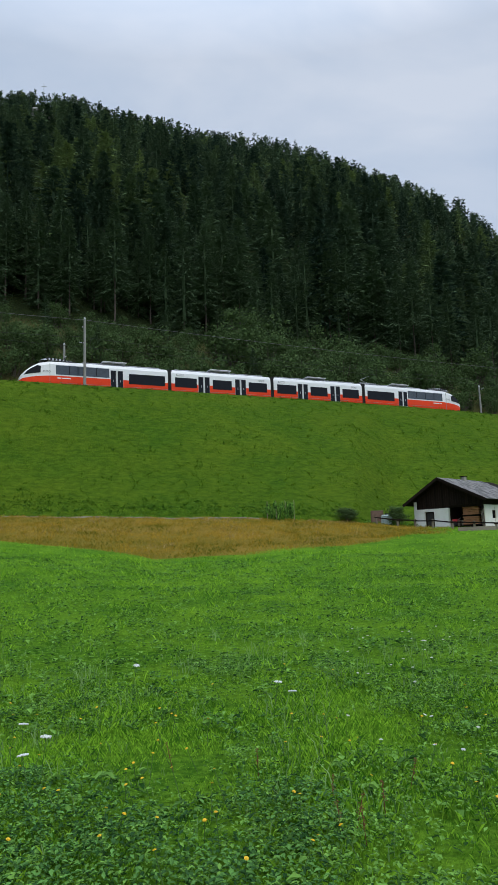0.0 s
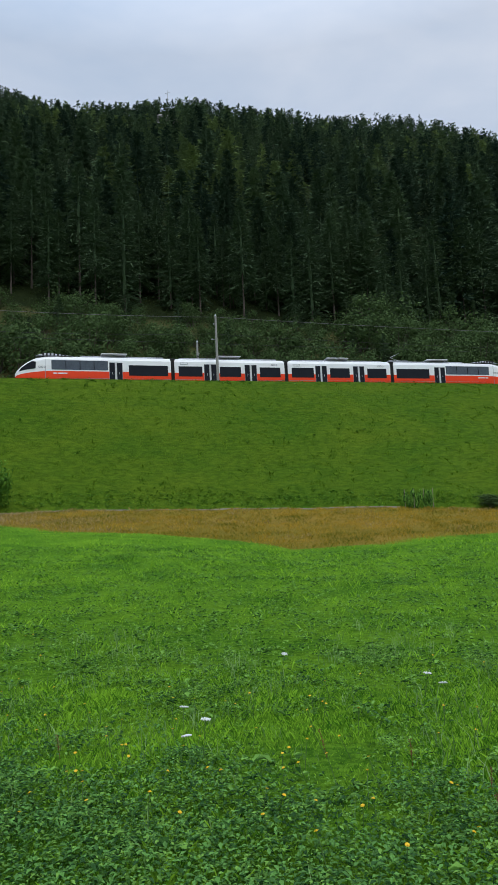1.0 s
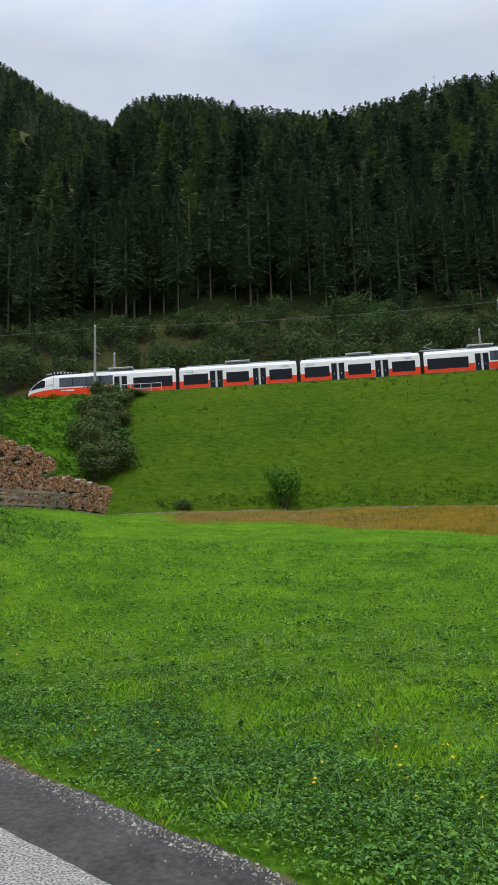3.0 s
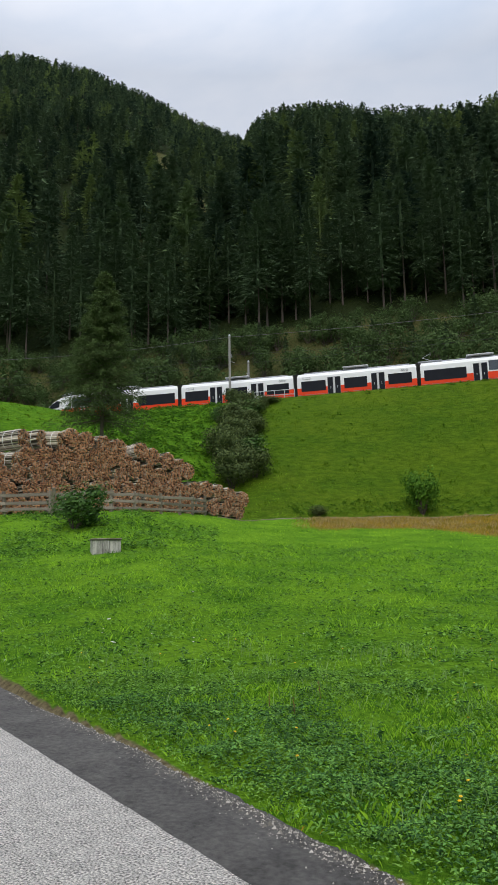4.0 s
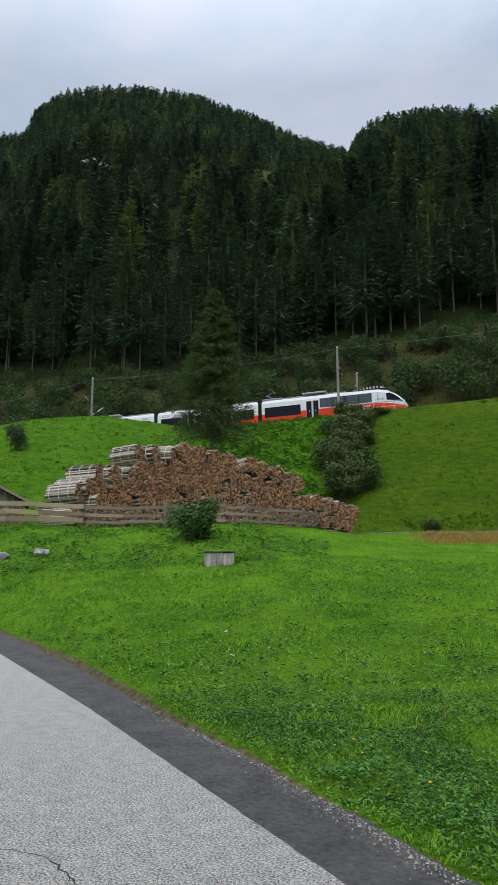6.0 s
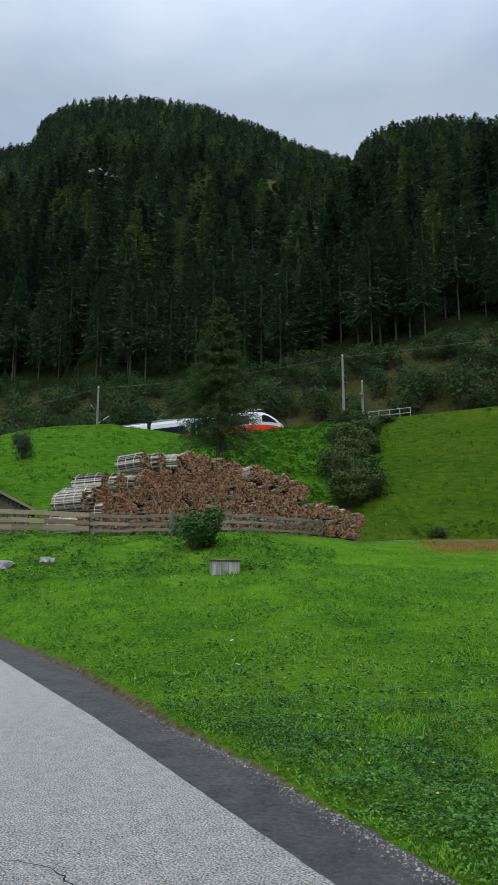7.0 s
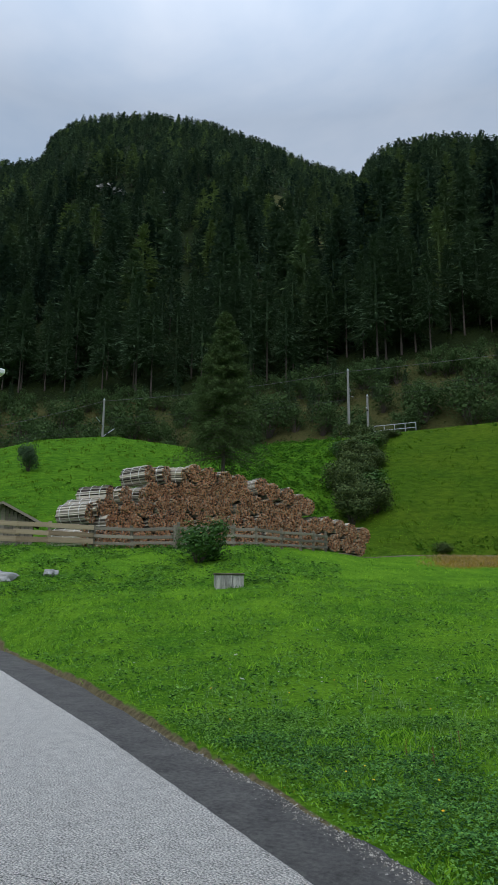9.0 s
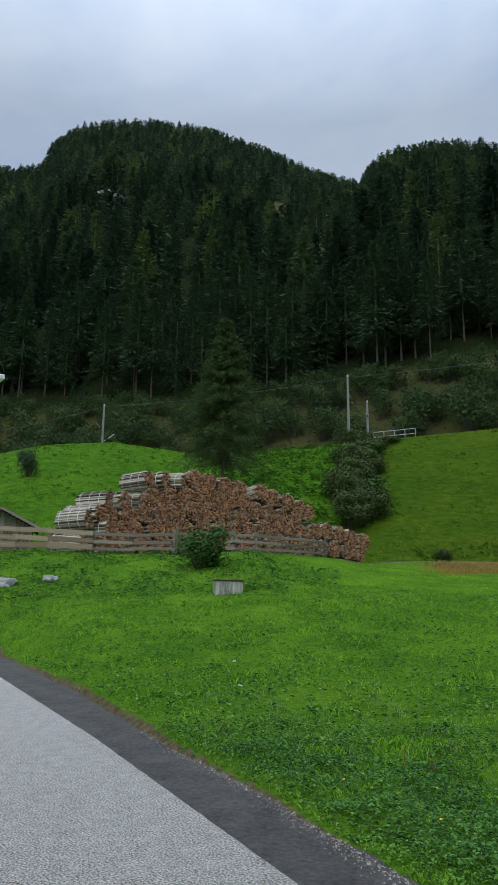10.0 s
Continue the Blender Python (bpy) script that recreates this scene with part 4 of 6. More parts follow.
br = random.Random(9)
DENSE = [bush_arrays(random.Random(60 + k), 2300, 16 + 2 * k, 0.8 + 0.08 * k, 0.034) for k in range(4)]
BUSHES = [bush_arrays(br, 1000, 15 + 2 * k, 0.85 + 0.1 * k, 0.031) for k in range(4)]
shrubs = []
for k, (V, F, K) in enumerate(BUSHES):
    shrubs.append(tree_thing("shrub", V, F, K, 1.0, M["bush"], "dense green broad-leaved shrub above the railway", "shrubs above the railway", "shrub"))
sr = random.Random(33)
spots = []
for k in range(290):
    az = -80 + 104 * (k + sr.random()) / 290
    dt = float(np.interp(az, _az, _td))
    big = (abs(az - 5) < 6 and sr.random() < 0.6) or sr.random() < 0.10
    back = sr.uniform(5.5, 25)
    low = 1.0 if az > -2 else 1.0 - 0.3 * max(0.0, (back - 11) / 14)
    spots.append((az, dt + back, (sr.uniform(7, 10) if big else sr.uniform(4.2, 7.0)) * low, sr.randrange(4), sr.uniform(0, 360)))
first = set()
for az, d, size, k, turn in spots:
    p = at(az, d, -0.15)
    m = Matrix.Translation(p) @ pose(0, 0, 0, 0, 0, turn)
    if k not in first:
        first.add(k)
        ob = shrubs[k]
        ob.matrix_basis = m
    else:
        ob = copy_thing(shrubs[k], m)
    ob.scale = (size * 1.1, size * 1.1, size)


def own_bush(p, wide, high, k, label, name="bush", mat=None):
    V, F, K = DENSE[k]
    ob = tree_thing(name, V, F, K, 1.0, mat or M["bush"], label, "", "bush")
    ob.matrix_basis = Matrix.Translation(p) @ pose(0, 0, 0, 0, 0, 40 * k)
    ob.scale = (wide, wide, high)
    return ob


# bushes on the bank and in the meadow
for az, d, wide, high, k in ((-43.9, 62.5, 3.4, 2.8, 1), (-46.8, 66.5, 3.2, 2.6, 2), (-43.7, 71.5, 2.8, 2.2, 3), (-46.6, 75.0, 3.0, 2.2, 0), (-45.7, 60.5, 3.4, 2.8, 3), (-44.9, 61.7, 2.9, 2.3, 3), (-45.6, 62.9, 3.1, 3.4, 3), (-45.1, 64.2, 3.4, 2.6, 1), (-45.6, 65.4, 3.0, 3.1, 3), (-44.6, 66.6, 3.5, 2.1, 0), (-45.5, 67.8, 2.8, 2.9, 3), (-44.9, 69.0, 3.8, 2.3, 3), (-45.2, 70.2, 3.7, 2.3, 1), (-44.2, 71.5, 2.9, 1.9, 1), (-45.5, 72.7, 3.5, 2.4, 2), (-45.1, 73.9, 3.7, 2.1, 3), (-44.8, 75.1, 3.8, 2.1, 0), (-44.2, 76.3, 3.9, 2.0, 1), (-44.5, 77.6, 3.2, 1.8, 0), (-44.4, 78.8, 3.0, 2.0, 2), (-45.3, 80.0, 2.9, 1.9, 3), (-42.6, 80, 2.6, 1.0, 2), (-43.4, 78.5, 2.4, 1.1, 1)):
    own_bush(at(az, d, -0.2), wide * 1.3, high * 1.3, k, "grey-green bush in a hedge running down the bank", mat=M["darkleaf"] if k == 0 else M["hedge"])
own_bush(at(-30.6, 60.5, -0.1), 4.0, 4.7, 1, "round leafy bush standing alone at the foot of the bank", "lone_bush", M["rankleaf"])
own_bush(at(8.4, 61.2, -0.1), 2.6, 1.3, 2, "low leafy bush at the foot of the bank", "bush")
own_bush(at(12.3, 62.0, -0.1), 2.2, 1.9, 3, "dark bush beside the hut", "bush")
own_bush(at(-58.3, 33.5, -0.1), 3.4, 2.6, 0, "green bush in front of the fence", "bush", M["darkleaf"])
own_bush(at(-71.8, 66, -0.1), 2.6, 3.4, 1, "small dark young spruce on the grassy mound", "young_spruce", M["spruce"])
own_bush(at(-38.8, 57, -0.1), 1.9, 1.0, 2, "low pale bush at the foot of the bank", "low_bush", M["hedge"])

# the larch behind the wood pile
def larch_arrays(r, h, width, bare, levels, per, tufts):
    """A larch: trunk, thin limbs that sweep out and droop, and fine tufts of needles hanging along them."""
    a = np.arange(9) * 2 * np.pi / 9
    V = [np.stack([0.2 * np.cos(a), 0.2 * np.sin(a), np.full(9, -0.6)], -1), np.array([[0, 0, h * 0.98]])]
    F = [np.stack([np.arange(9), (np.arange(9) + 1) % 9, np.full(9, 9)], -1)]
    m = levels * per
    u = np.clip((np.repeat(np.arange(levels), per) + r.uniform(-0.6, 0.6, m)) / levels, 0, 0.995)
    L = (width * (1 - u) ** 0.78 + 0.12) * r.uniform(0.55, 1.1, m) * np.repeat(r.uniform(0.92, 1.06, levels), per)
    z0, turn = h * (bare + (1 - bare) * u), r.uniform(0, 6.28, m)
    rise, fall = r.uniform(0.0, 0.3, m), r.uniform(0.25, 0.5, m) * (1.1 - u)
    at_t = lambda t, i: np.stack([L[i] * t * np.cos(turn[i]), L[i] * t * np.sin(turn[i]), z0[i] + L[i] * (rise[i] * t - fall[i] * t * t)], -1)
    i = np.arange(m)
    limb = np.stack([at_t(np.zeros(m), i) + (0, 0, 0.03), at_t(np.zeros(m), i) - (0, 0, 0.03), at_t(np.full(m, 0.92), i)], 1)
    V.append(limb.reshape(-1, 3))
    F.append(np.arange(3 * m).reshape(-1, 3) + 10)
    wooden = 9 + m
    i = np.repeat(i, tufts)
    i = i[r.uniform(0, 1, len(i)) < 0.5 + 0.5 * np.minimum(1, u[i] * 2.2)]
    q = len(i)
    t = 0.12 + 0.88 * r.uniform(0, 1, q) ** 0.8
    p = at_t(t, i) + r.normal(0, 1, (q, 3)) * (0.05 + 0.11 * L[i] * (1.05 - t))[:, None] * (1, 1, 0.9)
    way = np.stack([np.cos(turn[i]) * 0.5, np.sin(turn[i]) * 0.5, np.full(q, -0.45)], -1) + r.normal(0, 0.55, (q, 3))
    way /= np.linalg.norm(way, axis=1)[:, None]
    side = np.cross(way, r.normal(0, 1, (q, 3)))
    side *= (r.uniform(0.018, 0.038, q) / (np.linalg.norm(side, axis=1) + 1e-6))[:, None]
    V.append(np.stack([p - side, p + side, p + way * r.uniform(0.16, 0.42, q)[:, None]], 1).reshape(-1, 3))
    F.append(np.arange(3 * q).reshape(-1, 3) + 10 + 3 * m)
    F = np.concatenate(F)
    return np.concatenate(V), F, np.where(np.arange(len(F)) < wooden, 0, 1)


V, F, K = larch_arrays(np.random.RandomState(5), 17.5, 4.7, 0.225, 80, 8, 125)
larch = tree_thing("larch_tree", V, F, K, 1.0, M["larch"], "tall green larch with drooping feathery branches behind the wood pile", "")
larch.matrix_basis = Matrix.Translation(at(-56.3, 61, -0.2))

# ---- overhead line ----
def line_pole(s, side, h, arms, label):
    p = track_side(s, side)
    p.z = min(p.z - 0.6, float(ground(np.array([p.x]), np.array([p.y]))[0])) - 0.2
    d = (track(s + 1) - track(s - 1)).normalized()
    yaw = math.degrees(math.atan2(d.y, d.x))
    e = empty("catenary_pole", label, "catenary pole", Matrix.Translation(p) @ pose(0, 0, 0, 0, 0, yaw), "catenary poles")
    part("mast", rod(bmesh.new(), (0, 0, -0.3), (0, 0, h), 0.19, 0.13, 12), M["pole"], e)
    part("cap", rod(bmesh.new(), (0, 0, h), (0, 0, h + 0.25), 0.16, 0.08, 8), M["steel"], e)
    for z, l, rise in arms:
        part("arm", rod(bmesh.new(), (0, 0, z), (0, -l if side > 0 else l, z + rise), 0.065), M["steel"], e)
        part("insulator", rod(bmesh.new(), (0, (-l if side > 0 else l) * 0.25, z + rise * 0.25), (0, (-l if side > 0 else l) * 0.45, z + rise * 0.45), 0.09, sides=10), M["rubber"], e)
    return p, h


def s_at(bearing, side):
    """Metres along the track of the place beside it at a bearing."""
    best = min(np.arange(-140, 200, 0.5), key=lambda k: abs(math.degrees(math.atan2(track_side(k, side).x - EX, track_side(k, side).y - EY)) - bearing))
    return float(best)


tops = []
for bearing, h, arms in ((28.0, 8.6, ((6.2, 2.8, 0.9),)), (-12.85, 9.2, ((8.2, 1.2, 0.4), (6.2, 2.8, 0.9))), (-45.7, 9.4, ((7.6, 1.3, -0.5), (6.2, 2.8, 0.6))), (-66.2, 9.8, ((4.6, 3.0, 1.8), (6.2, -1.8, 0.7))), (-79.0, 8.6, ((6.2, 2.8, 0.9),))):
    s = s_at(bearing, 3.3)
    p, hh = line_pole(s, 3.3, h, arms, "tall grey concrete catenary pole beside the track")
    tops.append((s, p, hh))
for bearing in (19.1, -14.5, -44.3):
    line_pole(s_at(bearing, -3.6), -3.6, 6.2 if bearing > 0 else 7.6, ((5.6, 1.0, 0.2),), "shorter grey pole with an insulator behind the track")


def wire(a, b, sag, r, parent=None):
    bm = bmesh.new()
    a, b = Vector(a), Vector(b)
    pts = [a.lerp(b, k / 12) - Vector((0, 0, sag * 4 * (k / 12) * (1 - k / 12))) for k in range(13)]
    rings = []
    for p in pts:
        rings.append([bm.verts.new(p + Vector(o) * r) for o in ((0, 0, 1), (0.87, 0, -0.5), (-0.87, 0, -0.5))])
    for u, v in zip(rings, rings[1:]):
        for k in range(3):
            bm.faces.new((u[k], v[k], v[(k + 1) % 3], u[(k + 1) % 3]))
    return bm


e = empty("overhead_wires", "thin dark overhead wires strung between the poles", "wire", Matrix())
for (s0, p0, h0), (s1, p1, h1) in zip(tops, tops[1:]):
    part("feeder_wire", wire(p0 + Vector((0, 0, h0 - 0.1)), p1 + Vector((0, 0, h1 - 0.1)), 0.5, 0.026), M["cable"], e)
    part("carrier_wire", wire(track(s0) + Vector((0, 0, 6.4)), track(s1) + Vector((0, 0, 6.4)), 0.7, 0.018), M["rubber"], e)
    part("contact_wire", wire(track(s0) + Vector((0, 0, 5.1)), track(s1) + Vector((0, 0, 5.1)), 0.05, 0.018), M["rubber"], e)
# ---- wood pile: strapped round bundles of split logs ----
def bundle(r):
    e = empty("log_bundle", "round strapped bundle of split firewood logs in a high pile", "firewood bundle", Matrix(), "bundles of the wood pile")
    V, F, K = [], [], []
    R, L, step = 0.59, 1.0, 0.098
    row = 0
    y = -R
    while y < R:
        x = -R + (step / 2 if row % 2 else 0)
        while x < R:
            if math.hypot(x, y) < R - 0.03:
                loose = 0.034 if math.hypot(x, y) > R - 0.14 else 0.02
                cx, cy = x + r.uniform(-loose, loose), y + r.uniform(-loose, loose)
                n, rad, a0 = r.choice((3, 4, 4, 5)), step * r.uniform(0.46, 0.66), r.uniform(0, 6.28)
                f, b = L + r.uniform(-0.07, 0.05), -L + r.uniform(-0.06, 0.06)
                i = len(V)
                for k in range(n):
                    a = a0 + 6.283 * k / n
                    V += [(f, cx + rad * math.cos(a), cy + rad * math.sin(a)), (b, cx + rad * math.cos(a), cy + rad * math.sin(a))]
                for k in range(1, n - 1):
                    F.append((i, i + 2 * k, i + 2 * k + 2)); K.append(0)
                for k in range(n):
                    p, q = i + 2 * k, i + 2 * ((k + 1) % n)
                    F += [(p, p + 1, q + 1), (p, q + 1, q)]
                    K += [1, 1]
            x += step
        y += step * 0.88
        row += 1
    ob = new("firewood", mesh_from("firewood", V, F, [M["splitwood"], M["logside"]], K))
    ob.parent = e
    tagged(ob, "tightly packed split firewood", kind="stuff")
    for x in (-0.7, -0.05, 0.6):
        bm = bmesh.new()
        ring_o = [(R + 0.035) * 1.0 for _ in range(24)]
        a = [[bm.verts.new((x + dx, rr * math.cos(6.283 * k / 24), rr * math.sin(6.283 * k / 24))) for k, rr in enumerate(ring_o)] for dx in (-0.022, 0.022)]
        for k in range(24):
            bm.faces.new((a[0][k], a[0][(k + 1) % 24], a[1][(k + 1) % 24], a[1][k]))
        part("strap", bm, M["strap"], e, "white plastic strap")
    return e


def wood_pile():
    r = random.Random(14)
    kinds = [bundle(r) for k in range(4)]
    used = set()
    a, b = Vector((-38.2, 14.4, 0)), Vector((-36.9, 34.6, 0))
    n = 20
    tops = lambda u: float(np.interp(u, [0, 0.045, 0.05, 0.175, 0.18, 0.22, 0.40, 0.6, 0.72, 0.79, 0.80, 1.0], [2.4, 2.4, 3.55, 3.55, 4.75, 4.95, 4.85, 4.35, 3.8, 3.4, 2.3, 1.85]))
    for i in range(n):
        u = i / (n - 1)
        p = a.lerp(b, u)
        g = float(ground(np.array([p.x]), np.array([p.y]))[0])
        high = tops(u) - 0.55
        count = max(2, round((high - 0.50) / 0.98) + 1)
        for layer in range(count):
            z = 0.50 + layer * (high - 0.50) / (count - 1) + r.uniform(-0.04, 0.04)
            off = 0.26 if layer % 2 else -0.26
            q = p + (b - a).normalized() * (off + r.uniform(-0.1, 0.1))
            yaw = 32 if i < 2 else 24 if u < 0.32 and layer == count - 1 else -3
            m = Matrix.Translation((q.x - 0.3 * layer * (0.4 if u < 0.3 else 0.2), q.y, g + z)) @ pose(0, 0, 0, r.uniform(0, 360), r.uniform(-3, 3), yaw + r.uniform(-6, 6))
            k = r.randrange(4)
            if k not in used:
                used.add(k)
                kinds[k].matrix_basis = m
            else:
                copy_thing(kinds[k], m)


wood_pile()

# ---- wooden rail fence in front of the pile ----
def rail_fence(bearings, dists, boards, label, high=1.2, wood=None):
    e = empty("rail_fence", label, "fence", Matrix())
    r = random.Random(len(bearings))
    pts = [at(b, d, -0.25) for b, d in zip(bearings, dists)]
    for p in pts:
        bm = box(bmesh.new(), -0.07, -0.07, 0, 0.07, 0.07, high + 0.25 + r.uniform(-0.05, 0.08), 0.015)
        part("post", bm, M["greywood"], e, m=Matrix.Translation(p) @ pose(0, 0, 0, r.uniform(-3, 3), r.uniform(-3, 3), r.uniform(0, 40)))
    for p, q in zip(pts, pts[1:]):
        for z, w in boards:
            a = p + Vector((0, 0, 0.25 + z + r.uniform(-0.04, 0.04)))
            b = q + Vector((0, 0, 0.25 + z + r.uniform(-0.04, 0.04)))
            d = b - a
            out = Vector((d.y, -d.x, 0)).normalized() * 0.09
            if out.dot(Vector((EX, EY, 0)) - p) < 0:
                out = -out
            bm = box(bmesh.new(), -0.15, -0.02, -w / 2, d.length + 0.15, 0.02, w / 2, 0.008)
            yaw, tilt = math.degrees(math.atan2(d.y, d.x)), -math.degrees(math.asin(d.z / d.length))
            part("board", bm, wood or M["greywood"], e, m=Matrix.Translation(a + out) @ pose(0, 0, 0, 0, tilt, yaw))
    return e


rail_fence([-76, -72.4, -70, -66.8], [38.2, 38, 37.8, 37.6], ((1.08, 0.24), (0.70, 0.24), (0.32, 0.28)), "weathered wooden fence with three wide brown boards", 1.25, M["brownwood"])
rail_fence([-66.6, -63.5, -60.2, -57.8, -55.5], [37.8, 37.8, 37.8, 38, 38.4], ((1.0, 0.17), (0.6, 0.17), (0.24, 0.15)), "grey weathered wooden fence before the pile", 1.15)
rail_fence([-55.4, -53.6, -51.5, -50, -49.0, -48.0], [38.6, 39, 40.5, 42, 43.2, 45], ((0.95, 0.15), (0.58, 0.15), (0.24, 0.13)), "grey weathered wooden fence sloping down past the pile", 1.2)
lean = at(-60.0, 37.2, -0.1)
tagged(part("leaning_board", box(bmesh.new(), -0.1, -0.03, 0, 0.1, 0.03, 1.55, 0.01), M["greywood"], None, m=Matrix.Translation(lean) @ pose(0, 0, 0, 12, 10, 30)), "dark grey board leaning against the fence", "board")

# ---- concrete shaft with a wooden lid ----
def shaft():
    p = at(-55.85, 28, -0.15)
    e = empty("concrete_shaft", "weathered concrete shaft box with wooden lid in the meadow", "shaft", Matrix.Translation(p) @ pose(0, 0, 0, 0, 0, 62) @ Matrix.Scale(0.82, 4))
    part("wall", box(bmesh.new(), -0.66, -0.55, -0.3, 0.12, 0.55, 0.72, 0.03), M["stained"], e, "pale concrete with dark streaks")
    part("side_wall", box(bmesh.new(), 0.13, -0.53, -0.3, 0.66, 0.53, 0.70, 0.03), M["stained"], e)
    lid = part("lid", box(bmesh.new(), -0.70, -0.6, 0.722, 0.70, 0.6, 0.755, 0.01), M["greywood"], e, "dark old wooden lid")
    for k in range(5):
        part("lid_board", box(bmesh.new(), -0.70 + k * 0.28, -0.62, 0.757, -0.70 + k * 0.28 + 0.26, 0.62, 0.79, 0.008), M["greywood"], lid)


shaft()

# ---- timber shed behind the fence ----
def shed():
    p = at(-73.6, 42.5, -0.1)
    e = empty("timber_shed", "small old dark timber shed with a low gable roof", "shed", Matrix.Translation(p) @ pose(0, 0, 0, 0, 0, 72))
    # local x across the gable, y to the back
    r = random.Random(3)
    for k in range(16):
        x = -1.8 + k * 0.225
        top = 2.45 - abs(x + 0.11) * 0.52
        part("plank", box(bmesh.new(), x, -0.03, -0.2, x + 0.21, 0.03 + r.uniform(-0.01, 0.01), top), M["greywood"], e)
    for x in (-1.82, 1.78):
        part("side_wall", box(bmesh.new(), x, 0.04, -0.2, x + 0.05, 3.5, 1.5), M["darkwood"], e)
    part("back_wall", box(bmesh.new(), -1.8, 3.45, -0.2, 1.8, 3.5, 1.5), M["darkwood"], e)
    for sgn in (-1, 1):
        bm = box(bmesh.new(), 0, -0.4, 0, 2.45, 3.8, 0.07, 0.01)
        part("roof", bm, M["darkwood"], e, m=Matrix.Translation((0, 0, 2.5)) @ pose(0, 0, 0, 0, 27, 0) if sgn > 0 else Matrix.Translation((0, 0, 2.5)) @ pose(0, 0, 0, 0, 0, 180) @ Matrix.Translation((0, -3.4, 0)) @ pose(0, 0, 0, 0, 27, 0))
        bm = box(bmesh.new(), 0, -0.44, -0.05, 2.47, -0.40, 0.10)
        part("barge_board", bm, M["greywood"], e, m=Matrix.Translation((0, 0, 2.5)) @ pose(0, 0, 0, 0, 27 if sgn > 0 else 153, 0))


shed()

# ---- hut with white walls and dark gable ----
def hut():
    p0 = at(13.55, 63.0, 0)
    z0 = float(p0.z) - 0.05
    hut_m = Matrix.Translation((p0.x, p0.y, z0)) @ pose(0, 0, 0, 0, 0, -44) @ Matrix.Diagonal((0.86, 0.86, 0.85, 1))
    e = empty("hut", "alpine hut with white plaster base, dark timber gable and shingle roof", "hut", hut_m)
    # local x along the gable front, y along the ridge to the back
    W, L, H, TOP, OV = 7.3, 10.5, 2.6, 4.6, 0.85
    AX = 3.2
    wall = part("front_wall", box(bmesh.new(), 0, 0, -0.4, 1.15, 0.3, 1.72), M["plaster"], e, "white plaster front")
    part("front_pier", box(bmesh.new(), 2.2, 0, -0.4, 3.75, 0.3, 1.72), M["plaster"], wall)
    part("front_over_door", box(bmesh.new(), 1.15, 0, 1.45, 2.2, 0.3, 1.72), M["plaster"], wall)
    part("corner_strip", box(bmesh.new(), 0.0, -0.01, 1.72, 0.32, 0.29, 2.5), M["plaster"], wall)
    door = part("door", box(bmesh.new(), 1.18, 0.16, -0.3, 2.17, 0.22, 1.42), M["darkwood"], e, "dark wooden door in the white wall")
    part("door_panel", box(bmesh.new(), 1.35, 0.14, 0.0, 2.0, 0.17, 1.3), M["rubber"], door)
    # timber gable: upright boards
    r = random.Random(8)
    g = part("gable", box(bmesh.new(), 0.05, 0.12, 1.73, W - 0.05, 0.2, H), M["darkwood"], e, "dark brown timber gable boards")
    k = 0
    x = 0.33
    while x < W - 0.15:
        top = H + (TOP - H) * (1 - (abs(x + 0.12 - AX) / (AX if x + 0.12 < AX else W - AX))) - 0.08
        part("gable_board", box(bmesh.new(), x, 0.0, 1.73 if x < 3.7 else 1.95, x + 0.235, 0.115 + r.uniform(0, 0.01), top), M["darkwood"], g)
        x += 0.25
    # open porch behind the front, with back wall
    part("porch_wall", box(bmesh.new(), 3.75, 2.4, -0.4, W, 2.5, 2.2), M["darkwood"], e)
    part("partition", box(bmesh.new(), 3.65, 0.31, -0.4, 3.75, 2.4, 2.2), M["darkwood"], e)
    part("porch_post", box(bmesh.new(), W - 0.16, 0.02, -0.4, W, 0.18, 2.0, 0.01), M["darkwood"], e)
    # long side
    side = part("side_wall", box(bmesh.new(), W - 0.3, 0.35, -0.4, W, 1.9, 1.85), M["plaster"], e, "white plaster side wall")
    part("side_under_window", box(bmesh.new(), W - 0.3, 1.9, -0.4, W, 2.7, 0.55), M["plaster"], side)
    part("side_over_window", box(bmesh.new(), W - 0.3, 1.9, 1.35, W, 2.7, 1.85), M["plaster"], side)
    part("side_wall_end", box(bmesh.new(), W - 0.3, 2.7, -0.4, W, L, 1.85), M["plaster"], side)
    part("timber_band", box(bmesh.new(), W - 0.2, 0.0, 1.85, W - 0.02, L, H + 0.05), M["darkwood"], e)
    win = part("window", box(bmesh.new(), W - 0.2, 1.9, 0.55, W - 0.12, 2.7, 1.35), M["glass"], e, "small window in the white wall")
    part("window_frame", box(bmesh.new(), W - 0.13, 1.9, 0.55, W - 0.08, 1.98, 1.35), M["greywood"], win)
    part("window_frame", box(bmesh.new(), W - 0.13, 2.62, 0.55, W - 0.08, 2.7, 1.35), M["greywood"], win)
    part("window_frame", box(bmesh.new(), W - 0.13, 1.98, 1.27, W - 0.08, 2.62, 1.35), M["greywood"], win)
    part("left_wall", box(bmesh.new(), 0, 0.3, -0.4, 0.3, L, H), M["darkwood"], e)
    part("back_wall", box(bmesh.new(), 0.3, L - 0.3, -0.4, W - 0.3, L, H), M["darkwood"], e)
